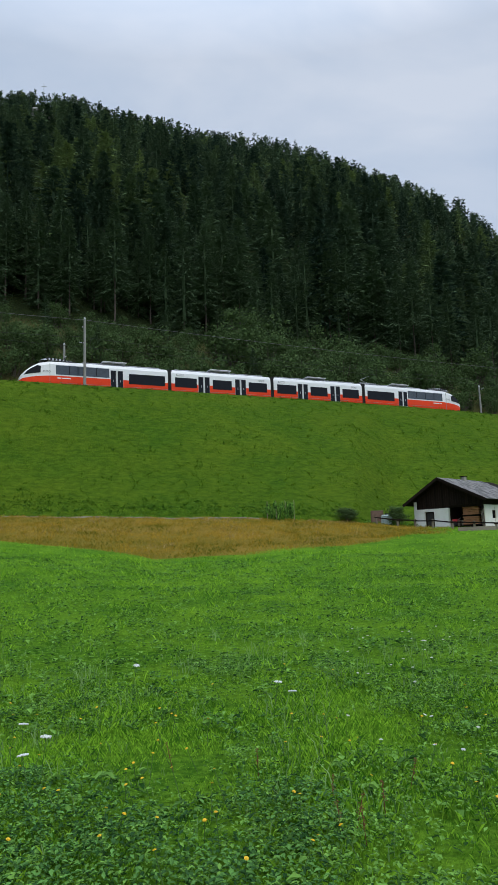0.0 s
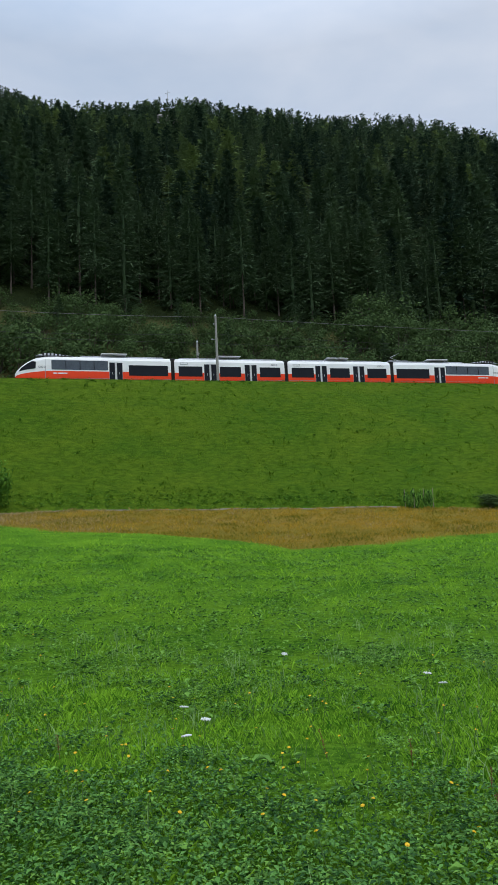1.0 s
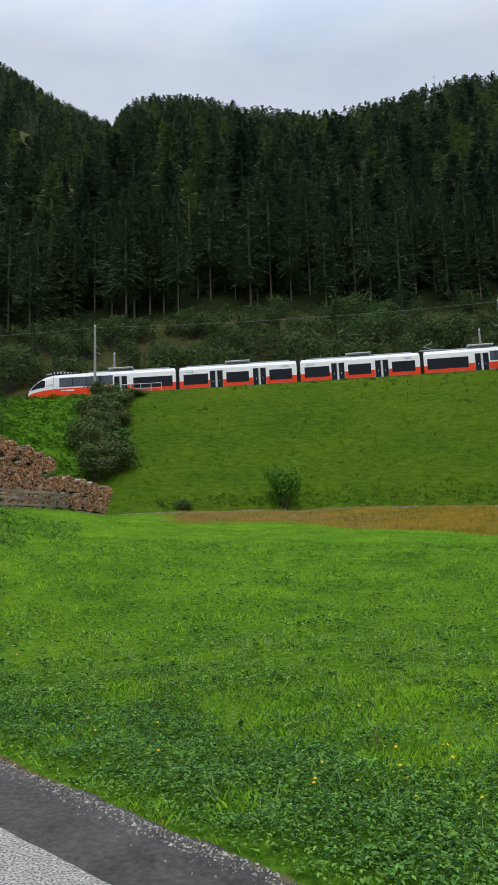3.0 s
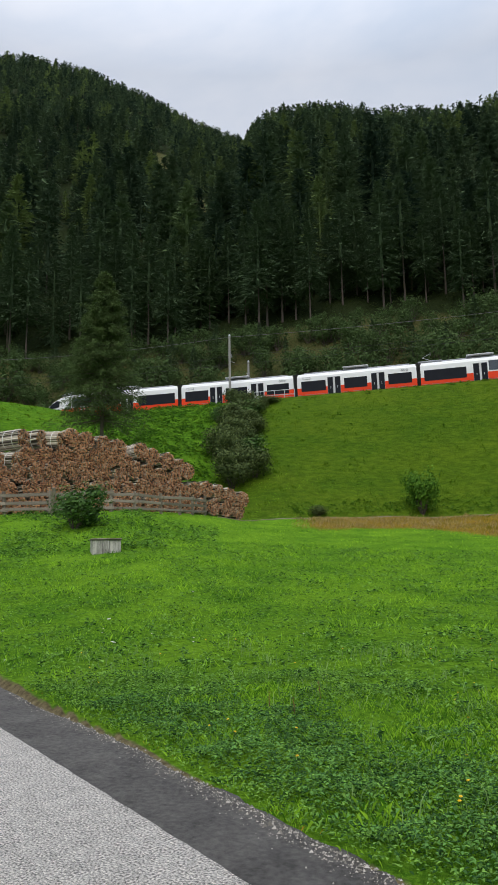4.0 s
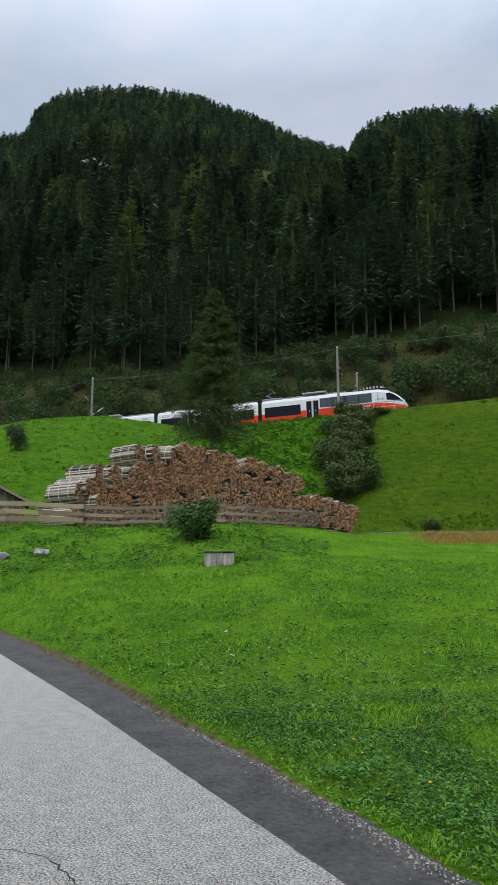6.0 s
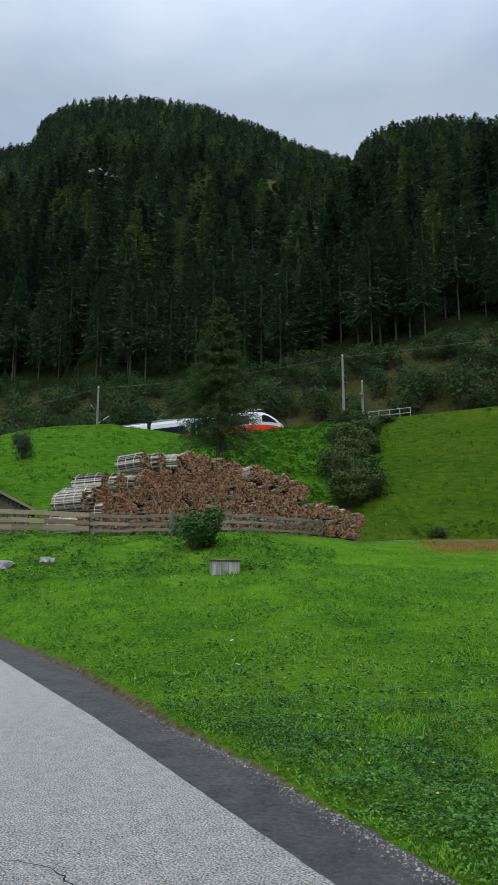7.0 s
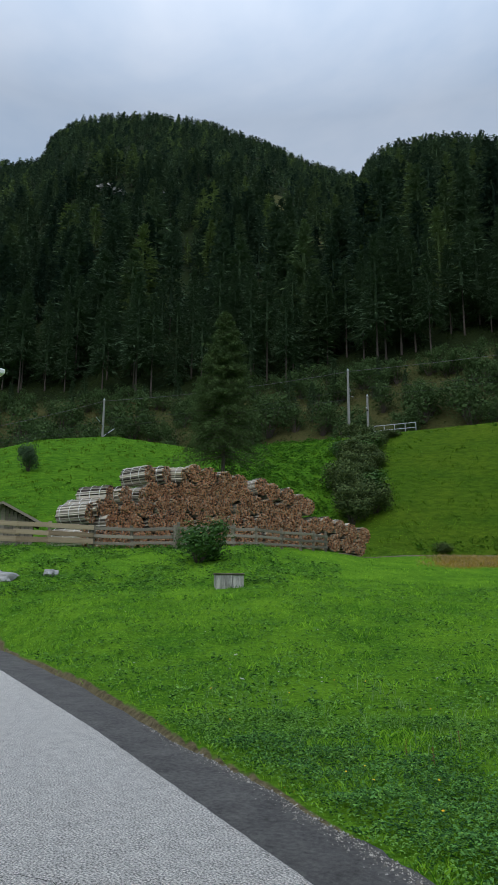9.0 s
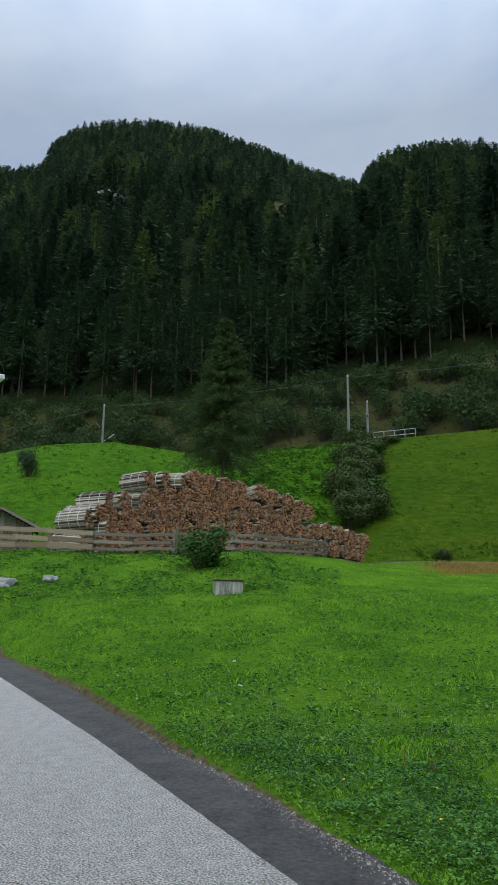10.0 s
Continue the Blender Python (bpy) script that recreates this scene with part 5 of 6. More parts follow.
    # roof: two slabs, with rows of shingles on the slope that faces the valley
    for sgn in (1, -1):
        half = W - AX if sgn > 0 else AX
        slope = math.degrees(math.atan2(TOP - H, half))
        run = math.hypot(TOP - H, half) + OV
        m = Matrix.Translation((AX, 0, TOP + 0.05)) @ (pose(0, 0, 0, 0, slope, 0) if sgn > 0 else Matrix.Diagonal((-1, 1, 1, 1)) @ pose(0, 0, 0, 0, slope, 0))
        bm = box(bmesh.new(), 0, -OV, -0.06, run, L + OV, 0.06)
        bmesh.ops.transform(bm, matrix=m, verts=bm.verts)
        roof = part("roof", bm, M["darkwood"], e, "low-pitched roof with grey shingles")
        bm = box(bmesh.new(), 0, -OV - 0.05, -0.16, run + 0.02, -OV, 0.10)
        bmesh.ops.transform(bm, matrix=m, verts=bm.verts)
        part("barge_board", bm, M["darkwood"], roof)
        if sgn > 0:
            rows, cols = 13, 21
            for i in range(rows):
                for j in range(cols):
                    if i >= rows or (i * cols + j) > 290:
                        continue
                    y0 = -OV + (L * 0.75 + 2 * OV) * j / cols + (0.18 if i % 2 else 0)
                    y1 = y0 + (L * 0.75 + 2 * OV) / cols - 0.03
                    x0 = run * i / rows
                    bm = box(bmesh.new(), x0, y0, 0.062, x0 + run / rows + 0.05, min(y1, L + OV), 0.09 + r.uniform(0, 0.02), m=pose(0, 0, 0, 0, 0, 0))
                    bmesh.ops.transform(bm, matrix=m, verts=bm.verts)
                    part("shingle", bm, M["shingle"], roof)
    ch = part("chimney", box(bmesh.new(), AX - 0.05, 4.2, TOP - 0.3, AX + 0.35, 4.7, TOP + 0.42, 0.02), M["concrete"], e, "small chimney with a cap")
    part("chimney_cap", box(bmesh.new(), AX - 0.12, 4.1, TOP + 0.43, AX + 0.42, 4.8, TOP + 0.48), M["darkwood"], ch)
    # what stands in the porch
    base = hut_m
    lift = 0.0
    st = empty("firewood_stack", "orange-brown split firewood stacked in the porch", "firewood", base)
    rr = random.Random(6)
    for i in range(13):
        for j in range(11):
            if 4 < j < 6:
                continue
            x, z = 5.1 + i * 0.125 + (0.065 if j % 2 else 0), 0.1 + j * 0.155
            bm = rod(bmesh.new(), (x, 0.35 + rr.uniform(-0.04, 0.04), z), (x, 0.85, z), 0.075, sides=5)
            part("log", bm, M["splitwood"], st)
    part("rack_shelf", box(bmesh.new(), 4.95, 0.3, 0.84, 6.9, 0.9, 0.90), M["darkwood"], st)
    part("rack_foot", box(bmesh.new(), 4.95, 0.32, -0.05, 6.9, 0.9, 0.035), M["darkwood"], st)
    pm = surf("red_paint", (0.45, 0.02, 0.03), (0.6, 0.04, 0.05), 3, 0.4)
    ca = empty("handcart", "small red handcart parked in the hut porch", "cart", base)
    part("tub", box(bmesh.new(), 3.8, 0.5, 0.28, 4.3, 1.2, 0.62, 0.08), pm, ca)
    for sy in (0.55, 1.1):
        part("wheel", rod(bmesh.new(), (4.05, sy, 0.16), (4.05, sy + 0.06, 0.16), 0.2, sides=14), M["rubber"], ca)
    part("handle", rod(bmesh.new(), (4.25, 0.85, 0.5), (4.5, 0.85, 0.72), 0.02), M["steel"], ca)
    be = empty("porch_bench", "grey slatted bench in the hut porch", "bench", base)
    for k in range(3):
        part("slat", box(bmesh.new(), 4.35, 0.45 + k * 0.15, 0.40, 4.9, 0.57 + k * 0.15, 0.44), M["greywood"], be)
    for x in (4.4, 4.8):
        part("leg", box(bmesh.new(), x, 0.45, -0.05, x + 0.06, 0.85, 0.40), M["greywood"], be)
    for k in range(3):
        x = W + 0.05 + k * 0.13
        tagged(part("leaning_pole", rod(bmesh.new(), (x, -0.35 - 0.05 * k, -0.2), (x - 0.25, -0.04, 1.3 + 0.1 * k), 0.03), M["greywood"], None, m=base.copy()), "grey wooden pole leaning on the hut corner", "pole")


hut()
rail_fence([10.6, 12.2, 13.6, 14.9, 16.4, 18.0, 19.6, 21.4, 23.2], [60.5, 60.2, 59.5, 58.3, 57.0, 56.2, 55.8, 55.5, 55.2], ((0.55, 0.10),), "low dark wooden rail fence before the hut", 0.65, M["darkwood"])
wall_p = at(10.7, 63.5, -0.2)
tagged(part("brick_wall", box(bmesh.new(), -0.6, -0.12, 0, 0.5, 0.12, 1.35, 0.02), surf("old_brick", (0.10, 0.06, 0.045), (0.20, 0.125, 0.09), 5, 0.9, 0.5, 20), None, m=Matrix.Translation(wall_p)), "low weathered brick wall end beside the hut", "wall")
tank_p = at(11.4, 62.6, -0.2)
tank = empty("water_tank", "pale grey-green plastic water tank beside the hut", "tank", Matrix.Translation(tank_p))
tm = surf("pale_plastic", (0.28, 0.36, 0.36), (0.38, 0.46, 0.45), 2, 0.5)
part("body", box(bmesh.new(), -0.45, -0.4, 0, 0.45, 0.4, 1.1, 0.12), tm, tank)
part("cap", rod(bmesh.new(), (0, 0, 1.1), (0, 0, 1.2), 0.15, sides=14), M["rubber"], tank)

# low wooden trough in the grass before the hut
tp = at(18.2, 51.5, -0.02)
trough = empty("wooden_trough", "low dark weathered wooden trough lying in the meadow", "trough", Matrix.Translation(tp) @ pose(0, 0, 0, 0, 0, -16))
part("bottom", box(bmesh.new(), -1.2, -0.2, 0.02, 1.2, 0.2, 0.07, 0.01), M["darkwood"], trough)
for y in (-0.24, 0.2):
    part("side_board", box(bmesh.new(), -1.25, y, 0.0, 1.25, y + 0.04, 0.28, 0.01), M["greywood"], trough)
for x in (-1.2, 1.16):
    part("end_board", box(bmesh.new(), x, -0.198, 0.072, x + 0.04, 0.198, 0.26, 0.01), M["darkwood"], trough)

# net trellis with climbing plants, and low roadside edging along the track at the foot of the bank
def trellis():
    p = at(3.0, 60.6, -0.1)
    e = empty("plant_trellis", "green climbing plants on a low trellis below the bank", "trellis", Matrix.Translation(p))
    for x in (-1.15, -0.4, 0.4, 1.15):
        part("stake", rod(bmesh.new(), (x, 0, 0), (x, 0, 1.75), 0.025), M["greywood"], e)
    r = random.Random(2)
    for k in range(5):
        V, F, K = bush_arrays(r, 260, 7, 1.0, 0.10)
        f = F[K == 1]
        used, inv = np.unique(f, return_inverse=True)
        ob = new("foliage", mesh_from("foliage", V[used] * np.array([0.8, 0.6, 1.75]), inv.reshape(f.shape), [M["leaf"]]))
        ob.parent = e
        ob.location = (-1.0 + k * 0.5, 0, 0)


trellis()


def stone(p, size, label, seed, name="boulder"):
    r = random.Random(seed)
    bm = bmesh.new()
    bmesh.ops.create_icosphere(bm, subdivisions=3, radius=1)
    for v in bm.verts:
        n = noise.noise(v.co * 1.3 + Vector((seed, 0, 0))) * 0.5 + noise.noise(v.co * 3.5 + Vector((seed, 5, 0))) * 0.16
        v.co *= 1 + n
    bmesh.ops.scale(bm, vec=size, verts=bm.verts)
    return tagged(part(name, bm, M["stone"], None, m=Matrix.Translation(p) @ pose(0, 0, 0, 0, 0, r.uniform(0, 360))), label, "rock")


stone(at(-73.8, 31, 0.0), (0.8, 0.6, 0.36), "pale grey boulder in the grass", 1)
stone(at(-69.7, 31.5, 0.05), (0.36, 0.3, 0.24), "small pale stone in the grass", 2)
# rock faces high in the wood
def up_slope(az, el):
    """The place on the mountainside that stands at a height angle."""
    d = np.arange(160.0, 880.0, 2.0)
    z = ground_polar(np.full_like(d, az), d)
    return at(az, float(d[int(np.argmax(np.degrees(np.arctan2(z - EZ, d)) > el))]))


for k, (az, el, s) in enumerate(((-68.3, 31.0, 5.5), (-67.5, 31.2, 5), (-66.6, 31.3, 6), (-65.7, 31.1, 5), (-64.9, 30.8, 4), (-67.9, 31.6, 4), (-69.8, 33.2, 4.5), (-70.6, 32.4, 6), (-62.4, 31.4, 4), (-16.4, 32.4, 8), (-15.7, 32.2, 6), (-16.9, 32.1, 5))):
    stone(up_slope(az, el), (s * 0.95, s * 0.7, s * 0.42), "pale rock face among the trees on the mountain", 10 + k, "rock_outcrop")
cr = empty("summit_cross", "slender summit cross on the wooded ridge", "cross", Matrix.Translation(at(-16.25, 516, -0.5)))
part("upright", rod(bmesh.new(), (0, 0, 0), (0, 0, 19), 0.28, 0.18), M["steel"], cr)
part("crossbar", rod(bmesh.new(), (-2.0, 0, 16.5), (2.0, 0, 16.5), 0.16), M["steel"], cr)

# steel railing and cabinet beside the track
def railing():
    s0, s1 = s_at(-40.5, 3.2), s_at(-43.8, 3.2)
    a, b = track_side(s0, 3.2), track_side(s1, 3.2)
    e = empty("steel_railing", "galvanised steel railing with two bars beside the track", "railing", Matrix())
    up = lambda p, z: Vector((p.x, p.y, p.z - 0.75 + z))
    for k in range(5):
        p = a.lerp(b, k / 4)
        part("post", rod(bmesh.new(), up(p, -0.6), up(p, 1.2), 0.045), M["steel"], e)
    for z in (0.6, 1.2):
        part("bar", rod(bmesh.new(), up(a, z), up(b, z), 0.045), M["steel"], e)
    q = track_side(s1 + 0.8, 3.0)
    c = empty("track_cabinet", "small white trackside cabinet", "cabinet", Matrix.Translation((q.x, q.y, q.z - 1.0)))
    part("body", box(bmesh.new(), -0.35, -0.25, 0, 0.35, 0.25, 0.9, 0.03), M["strap"], c)
    part("roof", box(bmesh.new(), -0.4, -0.3, 0.902, 0.4, 0.3, 0.96, 0.02), M["grey"], c)


railing()

# leaning lamp at the lane, only its head shows
lp = at(-76.2, 24, -0.2)
lamp = empty("street_lamp", "white street lamp head on a grey bracket", "street lamp", Matrix.Translation(lp))
hd = at(-74.75, 24, 0)
top = Vector((hd.x - lp.x, hd.y - lp.y, 1.64 + 24 * math.tan(radians(16.6)) - lp.z))
part("mast", rod(bmesh.new(), (0, 0, 0), (0, 0, top.z - 1.8), 0.08, 0.06), M["steel"], lamp)
part("bracket", rod(bmesh.new(), (0, 0, top.z - 1.8), top, 0.06), M["strap"], lamp)
part("head", box(bmesh.new(), top.x - 0.22, top.y - 0.15, top.z - 0.02, top.x + 0.22, top.y + 0.15, top.z + 0.16, 0.03), M["strap"], lamp)

# stones along the lane's edge, and the crack in the asphalt
def edge_stones():
    r = np.random.RandomState(5)
    n = 3600
    x = -9.5 + 9.0 * r.uniform(0, 1, n) ** 0.8
    y = road_edge(x) - np.abs(r.normal(0, 0.09, n)) + 0.02
    s = r.uniform(0.002, 0.010, n) * (1 + (r.uniform(0, 1, n) > 0.95))
    base = np.array([(1, 0, 0), (-0.5, 0.87, 0), (-0.5, -0.87, 0), (0.1, 0, 0.9)])
    V = base[None] * s[:, None, None] * r.uniform(0.6, 1.3, (n, 4, 3)) + np.stack([x, y, np.full(n, -0.006)], -1)[:, None]
    F = np.array([(0, 1, 3), (1, 2, 3), (2, 0, 3)])[None] + (np.arange(n) * 4)[:, None, None]
    tagged(new("edge_gravel", mesh_from("edge_gravel", V.reshape(-1, 3), F.reshape(-1, 3), [M["gravel"]])), "pale loose gravel along the lane edge", "gravel", kind="stuff")


edge_stones()


def crack(points, width, seed):
    r = random.Random(seed)
    bm = bmesh.new()
    rows = []
    for (x0, y0), (x1, y1) in zip(points, points[1:]):
        for k in range(10):
            t = k / 10
            x, y = x0 + (x1 - x0) * t + r.uniform(-0.02, 0.02), y0 + (y1 - y0) * t + r.uniform(-0.02, 0.02)
            w = width * r.uniform(0.3, 1.2)
            rows.append((bm.verts.new((x, y - w, 0.002)), bm.verts.new((x, y + w, 0.002))))
    for a, b in zip(rows, rows[1:]):
        bm.faces.new((a[0], b[0], b[1], a[1]))
    tagged(part("road_crack", bm, M["crack"]), "thin dark branching crack in the asphalt", "crack", kind="structure")


crack(((-5.9, 0.55), (-5.1, 1.05), (-4.55, 1.02), (-4.0, 1.25)), 0.007, 1)
crack(((-4.75, 1.04), (-4.3, 0.75), (-3.9, 0.72)), 0.005, 3)

# ---- meadow growth ----
def blades(n, d0, d1, az0, az1, high, width, seed, power=1.0, segs=2, where=None, clump=1, spread=0.1):
    """Grass blades in one sheet: arrays of vertices and triangles."""
    r = np.random.RandomState(seed)
    az = r.uniform(az0, az1, n)
    d = np.sqrt(r.uniform(0, 1, n) ** power * (d1 * d1 - d0 * d0) + d0 * d0)
    x, y = EX + d * np.sin(np.radians(az)), EY + d * np.cos(np.radians(az))
    ok = y > road_edge(x) + 0.02 + np.abs(r.normal(0, 0.05, n))
    if where is not None:
        ok &= where(x, y, az, d, r)
    x, y = x[ok], y[ok]
    if clump > 1:
        x, y = np.repeat(x, clump), np.repeat(y, clump)
        x, y = x + r.normal(0, spread, len(x)), y + r.normal(0, spread, len(x))
    n = len(x)
    z = ground(x, y)
    patch = 0.75 + 0.4 * wave(x, y, 3.0, 6) + 0.25 * wave(x, y, 0.8, 7)
    h = r.uniform(high[0], high[1], n) * np.clip(patch, 0.35, 1.5)
    a, b = r.uniform(0, 6.28, n), r.uniform(0, 6.28, n)
    w = width * r.uniform(0.6, 1.3, n)
    lean = h * r.uniform(0.15, 0.9, n)
    sx, sy = np.cos(a) * w / 2, np.sin(a) * w / 2
    lx, ly = np.cos(b) * lean, np.sin(b) * lean
    P = lambda kx, kz, s: np.stack([x + lx * kx + sx * s, y + ly * kx + sy * s, z - 0.02 + h * kz], -1)
    if segs == 2:
        V = np.stack([P(0, 0, 1), P(0, 0, -1), P(0.3, 0.62, 0.85), P(0.3, 0.62, -0.85), P(1, 0.95, 0)], 1)
        T = np.array([(0, 1, 3), (0, 3, 2), (2, 3, 4)])
    else:
        V = np.stack([P(0, 0, 1), P(0, 0, -1), P(0.5, 0.75, 0.9), P(1, 1, 0)], 1)
        T = np.array([(0, 1, 2), (1, 3, 2)])
    F = (T[None] + (np.arange(n) * V.shape[1])[:, None, None]).reshape(-1, 3)
    return V.reshape(-1, 3), F


def leaves(n, d0, d1, az0, az1, size, low, seed, where, clump=1):
    """Broad meadow leaves: folded pairs of triangles on short unseen stalks."""
    r = np.random.RandomState(seed)
    az = r.uniform(az0, az1, n)
    d = np.sqrt(r.uniform(0, 1, n) * (d1 * d1 - d0 * d0) + d0 * d0)
    x, y = EX + d * np.sin(np.radians(az)), EY + d * np.cos(np.radians(az))
    ok = (y > road_edge(x) + 0.03) & where(x, y, az, d, r)
    x, y = x[ok], y[ok]
    if clump > 1:
        x, y = np.repeat(x, clump), np.repeat(y, clump)
        x, y = x + r.normal(0, size * 1.2, len(x)), y + r.normal(0, size * 1.2, len(x))
    n = len(x)
    z = ground(x, y) + r.uniform(low[0], low[1], n) * np.clip(0.8 + 0.5 * wave(x, y, 1.5, 17), 0.3, 1.5)
    a, s = r.uniform(0, 6.28, n), size * r.uniform(0.5, 1.25, n)
    tilt, fold = r.uniform(-0.5, 0.5, n), r.uniform(0.1, 0.5, n)
    c, q = np.cos(a), np.sin(a)
    P = lambda u, v, k: np.stack([x + s * (u * c - v * q), y + s * (u * q + v * c), z + s * (tilt * u + fold * k)], -1)
    V = np.stack([P(-1, 0, -0.3), P(0.1, -0.62, 1), P(1, 0, -0.2), P(0.1, 0.62, 1)], 1)
    F = (np.array([(0, 1, 2), (0, 2, 3)])[None] + (np.arange(n) * 4)[:, None, None]).reshape(-1, 3)
    return V.reshape(-1, 3), F


def stuff(name, sets, mat, label, category):
    VV, FF, base = [], [], 0
    for V, F in sets:
        VV.append(V)
        FF.append(F + base)
        base += len(V)
    tagged(new(name, mesh_from(name, np.concatenate(VV), np.concatenate(FF), [mat])), label, category, kind="stuff")


def dry_zone(az, d):
    return np.clip((d - tab(az, CREST_D) - 2.2 * wave(EX + d * np.sin(np.radians(az)), EY + d * np.cos(np.radians(az)), 14, 31)) / 3 + 0.5, 0, 1) * (d < tab(az, TOE_D)) * np.clip((az + 41) / 3, 0, 1) * np.clip((17 - az) / 4, 0, 1)


green = lambda x, y, az, d, r: r.uniform(0, 1, len(x)) > dry_zone(az, d)
dry = lambda x, y, az, d, r: r.uniform(0, 1, len(x)) < dry_zone(az, d)
leafy = lambda x, y, az, d, r: wave(x, y, 2.2, 12) + r.normal(0, 0.35, len(x)) + 1.1 * np.clip(1.6 - (y - road_edge(x)), -0.4, 1) > -0.25
broad = lambda x, y, az, d, r: (y > road_edge(x) + 0.5) & (wave(x, y, 1.4, 34) + r.normal(0, 0.35, len(x)) > 0.25)
sparse = lambda x, y, az, d, r: r.uniform(0, 1, len(x)) < np.clip(0.25 + 0.3 * (y - road_edge(x)) + 0.35 * wave(x, y, 1.1, 14), 0.12, 1)
verge = lambda x, y, az, d, r: y < road_edge(x) + 0.10 + 0.3 * r.uniform(0, 1, len(x)) ** 2
stuff("meadow_grass", (blades(120000, 2.3, 9, -78, 25, (0.035, 0.115), 0.0042, 1, 0.95, 1, sparse), blades(90000, 2.3, 16, -78, 0, (0.02, 0.065), 0.004, 10, 0.8, 1, verge), blades(170000, 8, 26, -78, 25, (0.025, 0.075), 0.010, 2, 0.75, 1), blades(80000, 19, 63, -78, 25, (0.05, 0.13), 0.026, 3, 0.75, 1, green), blades(5000, 9, 34, -78, 25, (0.09, 0.20), 0.011, 51, 0.8, 1, lambda x, y, az, d, r: wave(x, y, 2.8, 52) + r.normal(0, 0.5, len(x)) > 0.1, 9, 0.09)), M["grass"], "lush green meadow grass of uneven height", "grass")
stuff("dry_meadow_grass", (blades(85000, 33, 62, -42, 18, (0.08, 0.26), 0.02, 4, 1.0, 1, dry), blades(50000, 2.3, 14, -78, 0, (0.015, 0.05), 0.0035, 11, 0.8, 1, lambda x, y, az, d, r: y < road_edge(x) + 0.12)), M["drygrass"], "tall dry yellow-brown meadow grass", "grass")
stuff("meadow_herbs", (leaves(42000, 2.3, 10, -78, 25, 0.017, (0.02, 0.12), 5, leafy, 3), leaves(2600, 11, 32, -78, 25, 0.05, (0.05, 0.20), 49, lambda x, y, az, d, r: wave(x, y, 3.4, 50) + r.normal(0, 0.5, len(x)) > 0.35, 7), leaves(1500, 3, 13, -78, 25, 0.042, (0.03, 0.11), 35, broad, 6), leaves(6000, 28, 38.5, -80, -47, 0.06, (0.0, 0.22), 18, lambda x, y, az, d, r: (d > tab(az, CREST_D) - 1) & (wave(x, y, 4, 19) + r.normal(0, 0.5, len(x)) > 0.0), 5), leaves(34000, 8, 32, -78, 25, 0.030, (0.03, 0.10), 6, lambda x, y, az, d, r: wave(x, y, 2.4, 13) + r.normal(0, 0.5, len(x)) > -0.05, 4)), M["leaf"], "broad-leaved clover and herbs among the grass", "herbs")
stuff("clover_patches", (leaves(26000, 2.3, 8.5, -78, 10, 0.019, (0.04, 0.14), 36, lambda x, y, az, d, r: (y > road_edge(x) + 0.25) & (1.9 - (y - road_edge(x)) + 0.9 * wave(x, y, 2.0, 37) + r.normal(0, 0.3, len(x)) > 0), 3), leaves(8000, 6, 22, -78, 25, 0.026, (0.03, 0.12), 38, lambda x, y, az, d, r: wave(x, y, 3.1, 39) + r.normal(0, 0.25, len(x)) > 0.55, 5)), M["clover"], "dense dark green clover along the lane and in patches", "clover")
stuff("long_grass", (blades(2600, 3, 12, -78, 25, (0.14, 0.30), 0.007, 43, 0.9, 2, lambda x, y, az, d, r: (y > road_edge(x) + 0.5) & (wave(x, y, 1.8, 44) + r.normal(0, 0.4, len(x)) > 0.2), 4, 0.05),), M["longgrass"], "long pale curved grass blades in the meadow", "grass")
stuff("straw_stalks", (blades(16000, 40, 60, -42, 18, (0.16, 0.34), 0.011, 45, 1.0, 1, lambda x, y, az, d, r: dry(x, y, az, d, r) & (wave(x, y, 10, 46) + r.normal(0, 0.4, len(x)) > np.clip((az + 26) / 9, -0.6, 0.9)), 3, 0.3),), M["straw"], "pale straw-coloured stalks in the dry meadow strip", "grass")
edge_of_bank = lambda az, d: np.interp(az, _az, _td) - d
on_bank = lambda x, y, az, d, r: (d > tab(az, TOE_D) + tab(az, BENCH) * (az < -40)) & (edge_of_bank(az, d) > 2.2)
rough = lambda x, y, az, d, r: on_bank(x, y, az, d, r) & (r.uniform(0, 1, len(x)) < np.where(az < -56, 0.05, np.where(edge_of_bank(az, d) < 6, 0.7, 0.035)))
rank = lambda x, y, az, d, r: on_bank(x, y, az, d, r) & (az < -46) & (az > -58 + 3 * wave(x, y, 12, 41)) & (wave(x, y, 5, 40) + r.normal(0, 0.5, len(x)) > -0.4)
stuff("bank_grass", (blades(40000, 40, 125, -80, 24, (0.05, 0.14), 0.08, 9, 1.0, 1, on_bank), blades(9000, 40, 125, -80, 24, (0.12, 0.30), 0.07, 29, 1.0, 1, on_bank, 9, 0.16)), M["bankgrass"], "short tufted green grass on the bank", "grass")
stuff("bank_weeds", (leaves(14000, 40, 120, -80, 24, 0.13, (0.0, 0.2), 7, rough, 5), leaves(5200, 56, 68, -42, 14, 0.09, (0.0, 0.2), 8, lambda x, y, az, d, r: abs(d - tab(az, TOE_D) - 1.6) < 0.7 + 1.5 * r.uniform(0, 1, len(x)) ** 2, 5)), M["weed"], "dark weed clumps scattered over the grassy bank", "weeds")
stuff("rank_growth", (leaves(9000, 50, 110, -62, -45, 0.16, (0.0, 0.4), 27, rank, 4),), M["rankleaf"], "rank green nettles and tall herbs on the bank", "herbs")
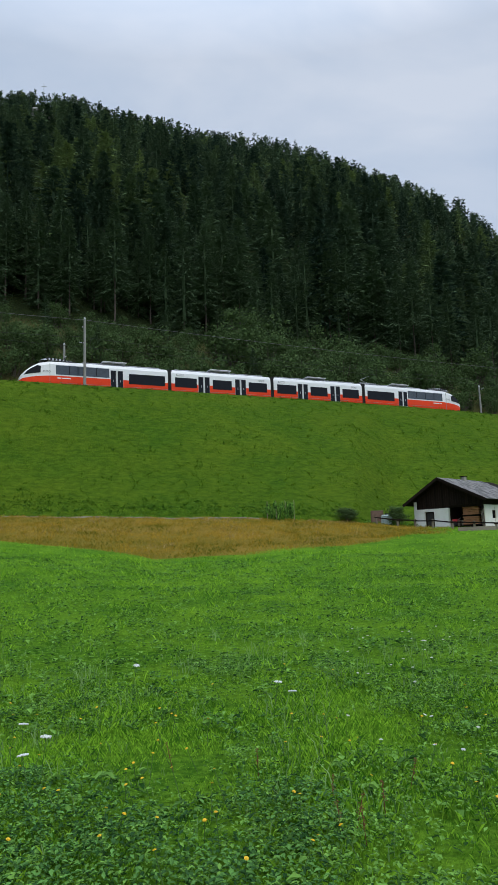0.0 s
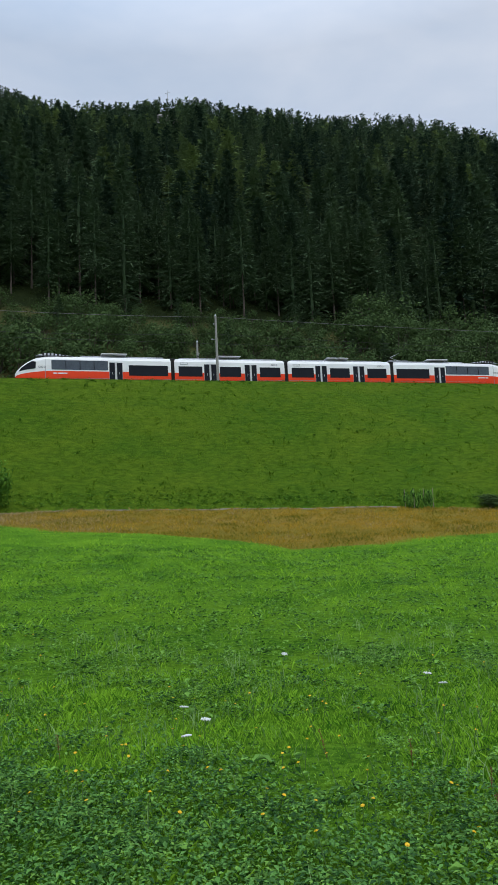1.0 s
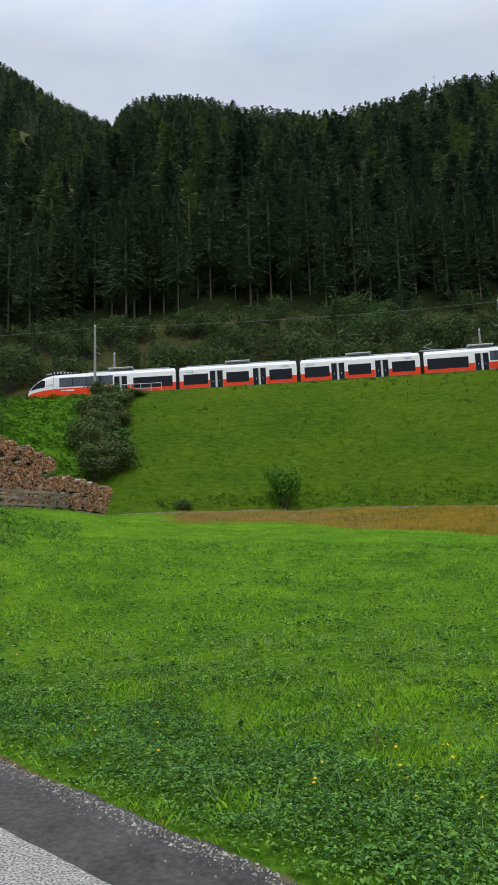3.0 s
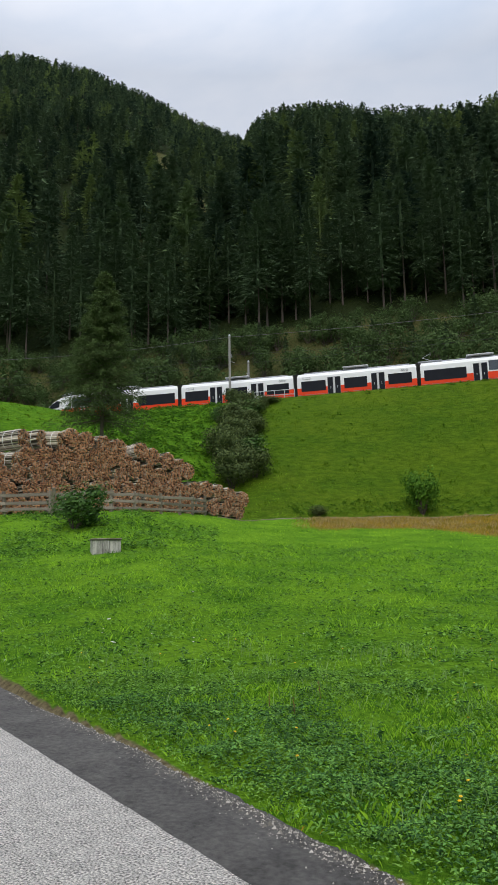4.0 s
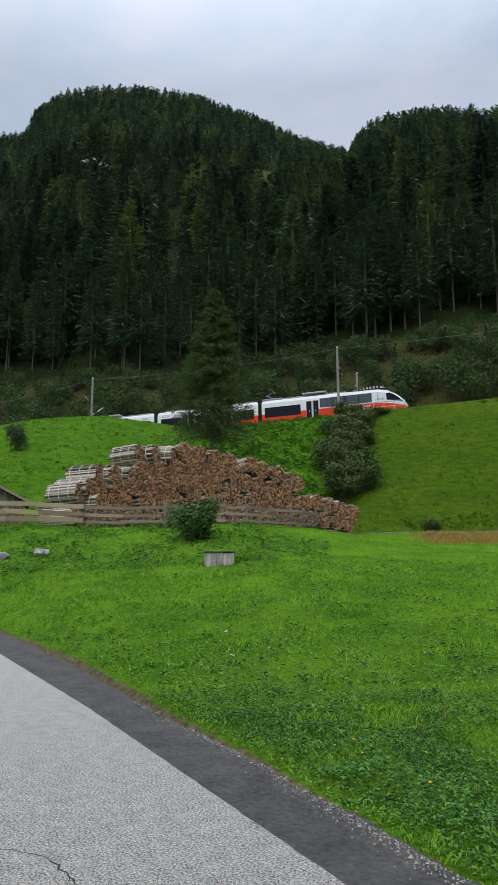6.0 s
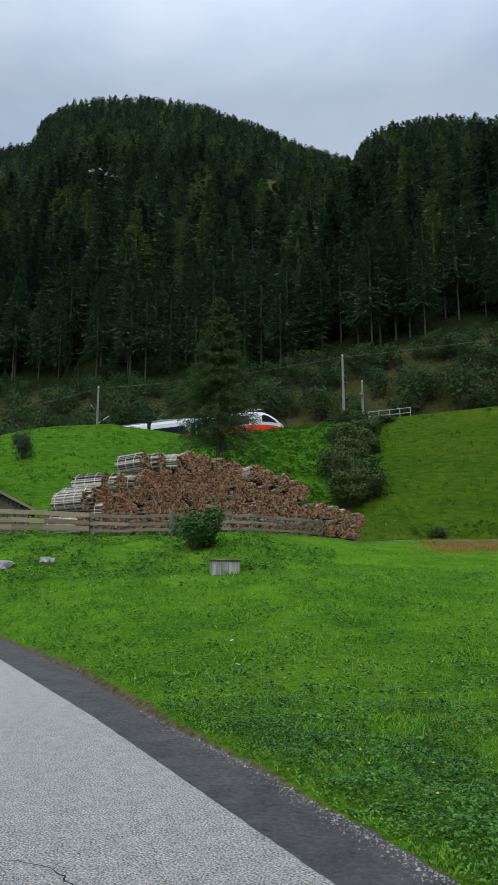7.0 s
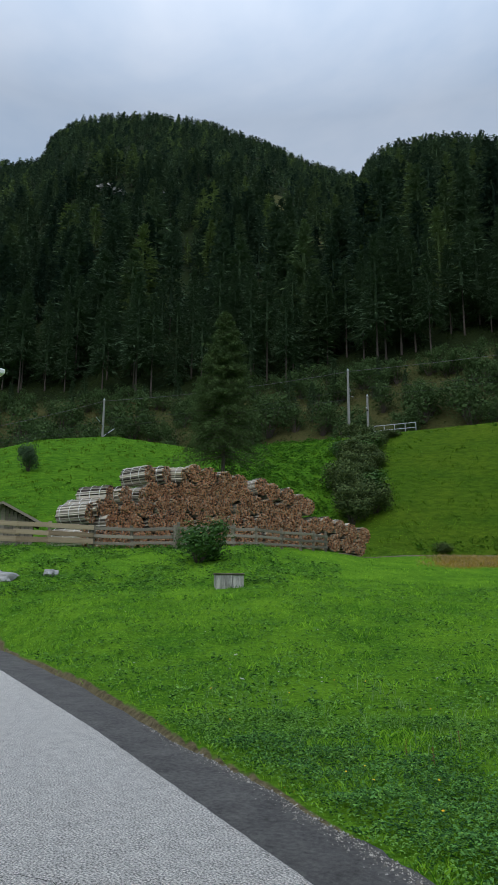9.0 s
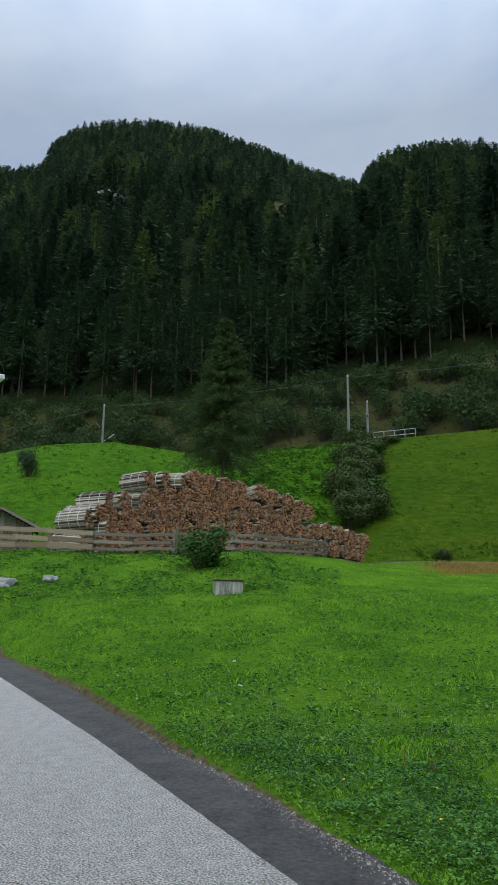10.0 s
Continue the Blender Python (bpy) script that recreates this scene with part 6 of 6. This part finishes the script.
stuff("scrub_growth", (leaves(22000, 80, 160, -80, 24, 0.17, (0.0, 0.6), 28, lambda x, y, az, d, r: (edge_of_bank(az, d) < -4) & (edge_of_bank(az, d) > -38) & (wave(x, y, 7, 42) + r.normal(0, 0.5, len(x)) > -0.1), 3),), M["hedge"], "brambles and low scrub between railway and forest", "scrub")


def flower(name, label, category, group, white):
    e = empty(name, label, category, Matrix(), group)
    h = 0.34 if white else 0.22
    part("stem", rod(bmesh.new(), (0, 0, -0.02), (0.02, 0, h), 0.003, 0.002, 5), M["stem"], e)
    bm = bmesh.new()
    r = random.Random(7)
    if white:
        for k in range(26):
            a, q = r.uniform(0, 6.28), 0.04 * math.sqrt(r.random())
            bmesh.ops.create_icosphere(bm, subdivisions=1, radius=0.007, matrix=Matrix.Translation((0.02 + q * math.cos(a), q * math.sin(a), h + 0.012 - q * 0.15)))
        part("umbel", bm, M["petal"], e)
    else:
        n = 14
        c = bm.verts.new((0.02, 0, h + 0.008))
        for ringn, rad, up in ((n, 0.012, 0.004), (n, 0.008, 0.008)):
            for k in range(ringn):
                a = 6.283 * (k + 0.5 * (rad < 0.012)) / ringn
                v1 = bm.verts.new((0.02 + rad * math.cos(a - 0.2), rad * math.sin(a - 0.2), h + up))
                v2 = bm.verts.new((0.02 + rad * math.cos(a + 0.2), rad * math.sin(a + 0.2), h + up))
                bm.faces.new((c, v1, v2))
        part("petals", bm, M["yellow"], e)
    return e


fy = flower("yellow_flower", "small yellow meadow flower on a thin stem", "flower", "yellow flowers in the meadow", False)
fw = flower("white_umbel", "white umbel flower on a thin green stem", "flower", "white flowers in the meadow", True)
fl = random.Random(19)
ys = []
for k in range(130):
    if k < 95:
        az, d = fl.uniform(-30, 22), fl.uniform(3.6, 6.8) + 2.5 * fl.random() ** 3
    else:
        az, d = fl.uniform(-62, -25), fl.uniform(5.0, 12)
    ys.append((az, d))
ys = [(az, d) for az, d in ys if at(az, d).y > float(road_edge(np.array([at(az, d).x]))[0]) + 0.4]
for k, (az, d) in enumerate(ys):
    m = Matrix.Translation(at(az, d, fl.uniform(-0.05, 0.02))) @ pose(0, 0, 0, fl.uniform(-25, 25), fl.uniform(-25, 25), fl.uniform(0, 360))
    if k == 0:
        fy.matrix_basis = m
    else:
        copy_thing(fy, m)
ws = [(-13.1, 5.45), (-14.6, 5.9), (-13.4, 5.0), (3.6, 7.1), (5.2, 6.6), (-7.5, 8.4), (-55.1, 14.0), (-55.7, 10.9), (14.5, 9.5)]
ws += [(fl.uniform(9, 24), fl.uniform(5.5, 13)) for _ in range(34)] + [(fl.uniform(-70, -40), fl.uniform(9, 26)) for _ in range(16)]
for k, (az, d) in enumerate(ws):
    m = Matrix.Translation(at(az, d)) @ pose(0, 0, 0, fl.uniform(-15, 15), fl.uniform(-15, 15), fl.uniform(0, 360))
    if k == 0:
        fw.matrix_basis = m
    else:
        c = copy_thing(fw, m)
        if k > 8:
            c.scale = (0.4, 0.4, 0.6)
            tagged(c, "small white meadow flower among the grass", "flower")

# reddish dock stems among the herbs
def dock():
    e = empty("dock_plant", "reddish-brown dock stem with dry seeds in the meadow", "weed", Matrix(), "dock plants in the meadow")
    rm = surf("dock_seeds", (0.10, 0.035, 0.02), (0.24, 0.09, 0.04), 20, 0.85)
    part("stem", rod(bmesh.new(), (0, 0, -0.02), (0.02, 0, 0.22), 0.003, 0.0015, 5), rm, e)
    r = random.Random(4)
    bm = bmesh.new()
    for k in range(40):
        z = r.uniform(0.09, 0.22)
        a, q = r.uniform(0, 6.28), r.uniform(0.003, 0.022) * (1.2 - z * 3)
        bmesh.ops.create_icosphere(bm, subdivisions=1, radius=r.uniform(0.002, 0.004), matrix=Matrix.Translation((0.02 * z / 0.22 + q * math.cos(a), q * math.sin(a), z)))
    part("seeds", bm, rm, e)
    spots = [(9.6, 4.4), (10.6, 4.5), (11.4, 4.3), (8.8, 4.8), (12.6, 4.7), (3.0, 5.4), (-3.5, 5.6), (14.2, 5.2), (-24, 6.0), (-41, 7.4), (-43, 7.8), (-39, 8.2)]
    for k, (az, d) in enumerate(spots):
        m = Matrix.Translation(at(az, d)) @ pose(0, 0, 0, r.uniform(-12, 12), r.uniform(-12, 12), r.uniform(0, 360))
        if k == 0:
            e.matrix_basis = m
        else:
            copy_thing(e, m)


dock()


def foot_path():
    """A narrow trodden path along the foot of the bank."""
    az = np.arange(-47, 2, 0.5)
    d = tab(az, TOE_D)
    rows = []
    for off, up in ((-0.18, -0.1), (-0.14, 0.035), (0.14, 0.05), (0.18, -0.1)):
        x, y = EX + (d + off) * np.sin(np.radians(az)), EY + (d + off) * np.cos(np.radians(az))
        rows.append(np.stack([x, y, ground(x, y) + up], -1))
    n = len(az)
    i = np.arange(n - 1)
    F = np.concatenate([np.stack([i + k * n, i + 1 + k * n, i + 1 + (k + 1) * n, i + (k + 1) * n], -1) for k in range(3)])
    tagged(new("foot_path", mesh_from("foot_path", np.concatenate(rows), F, [M["crackdirt"]])), "narrow trodden earth path at the foot of the bank", "path", kind="structure")


foot_path()

motions()
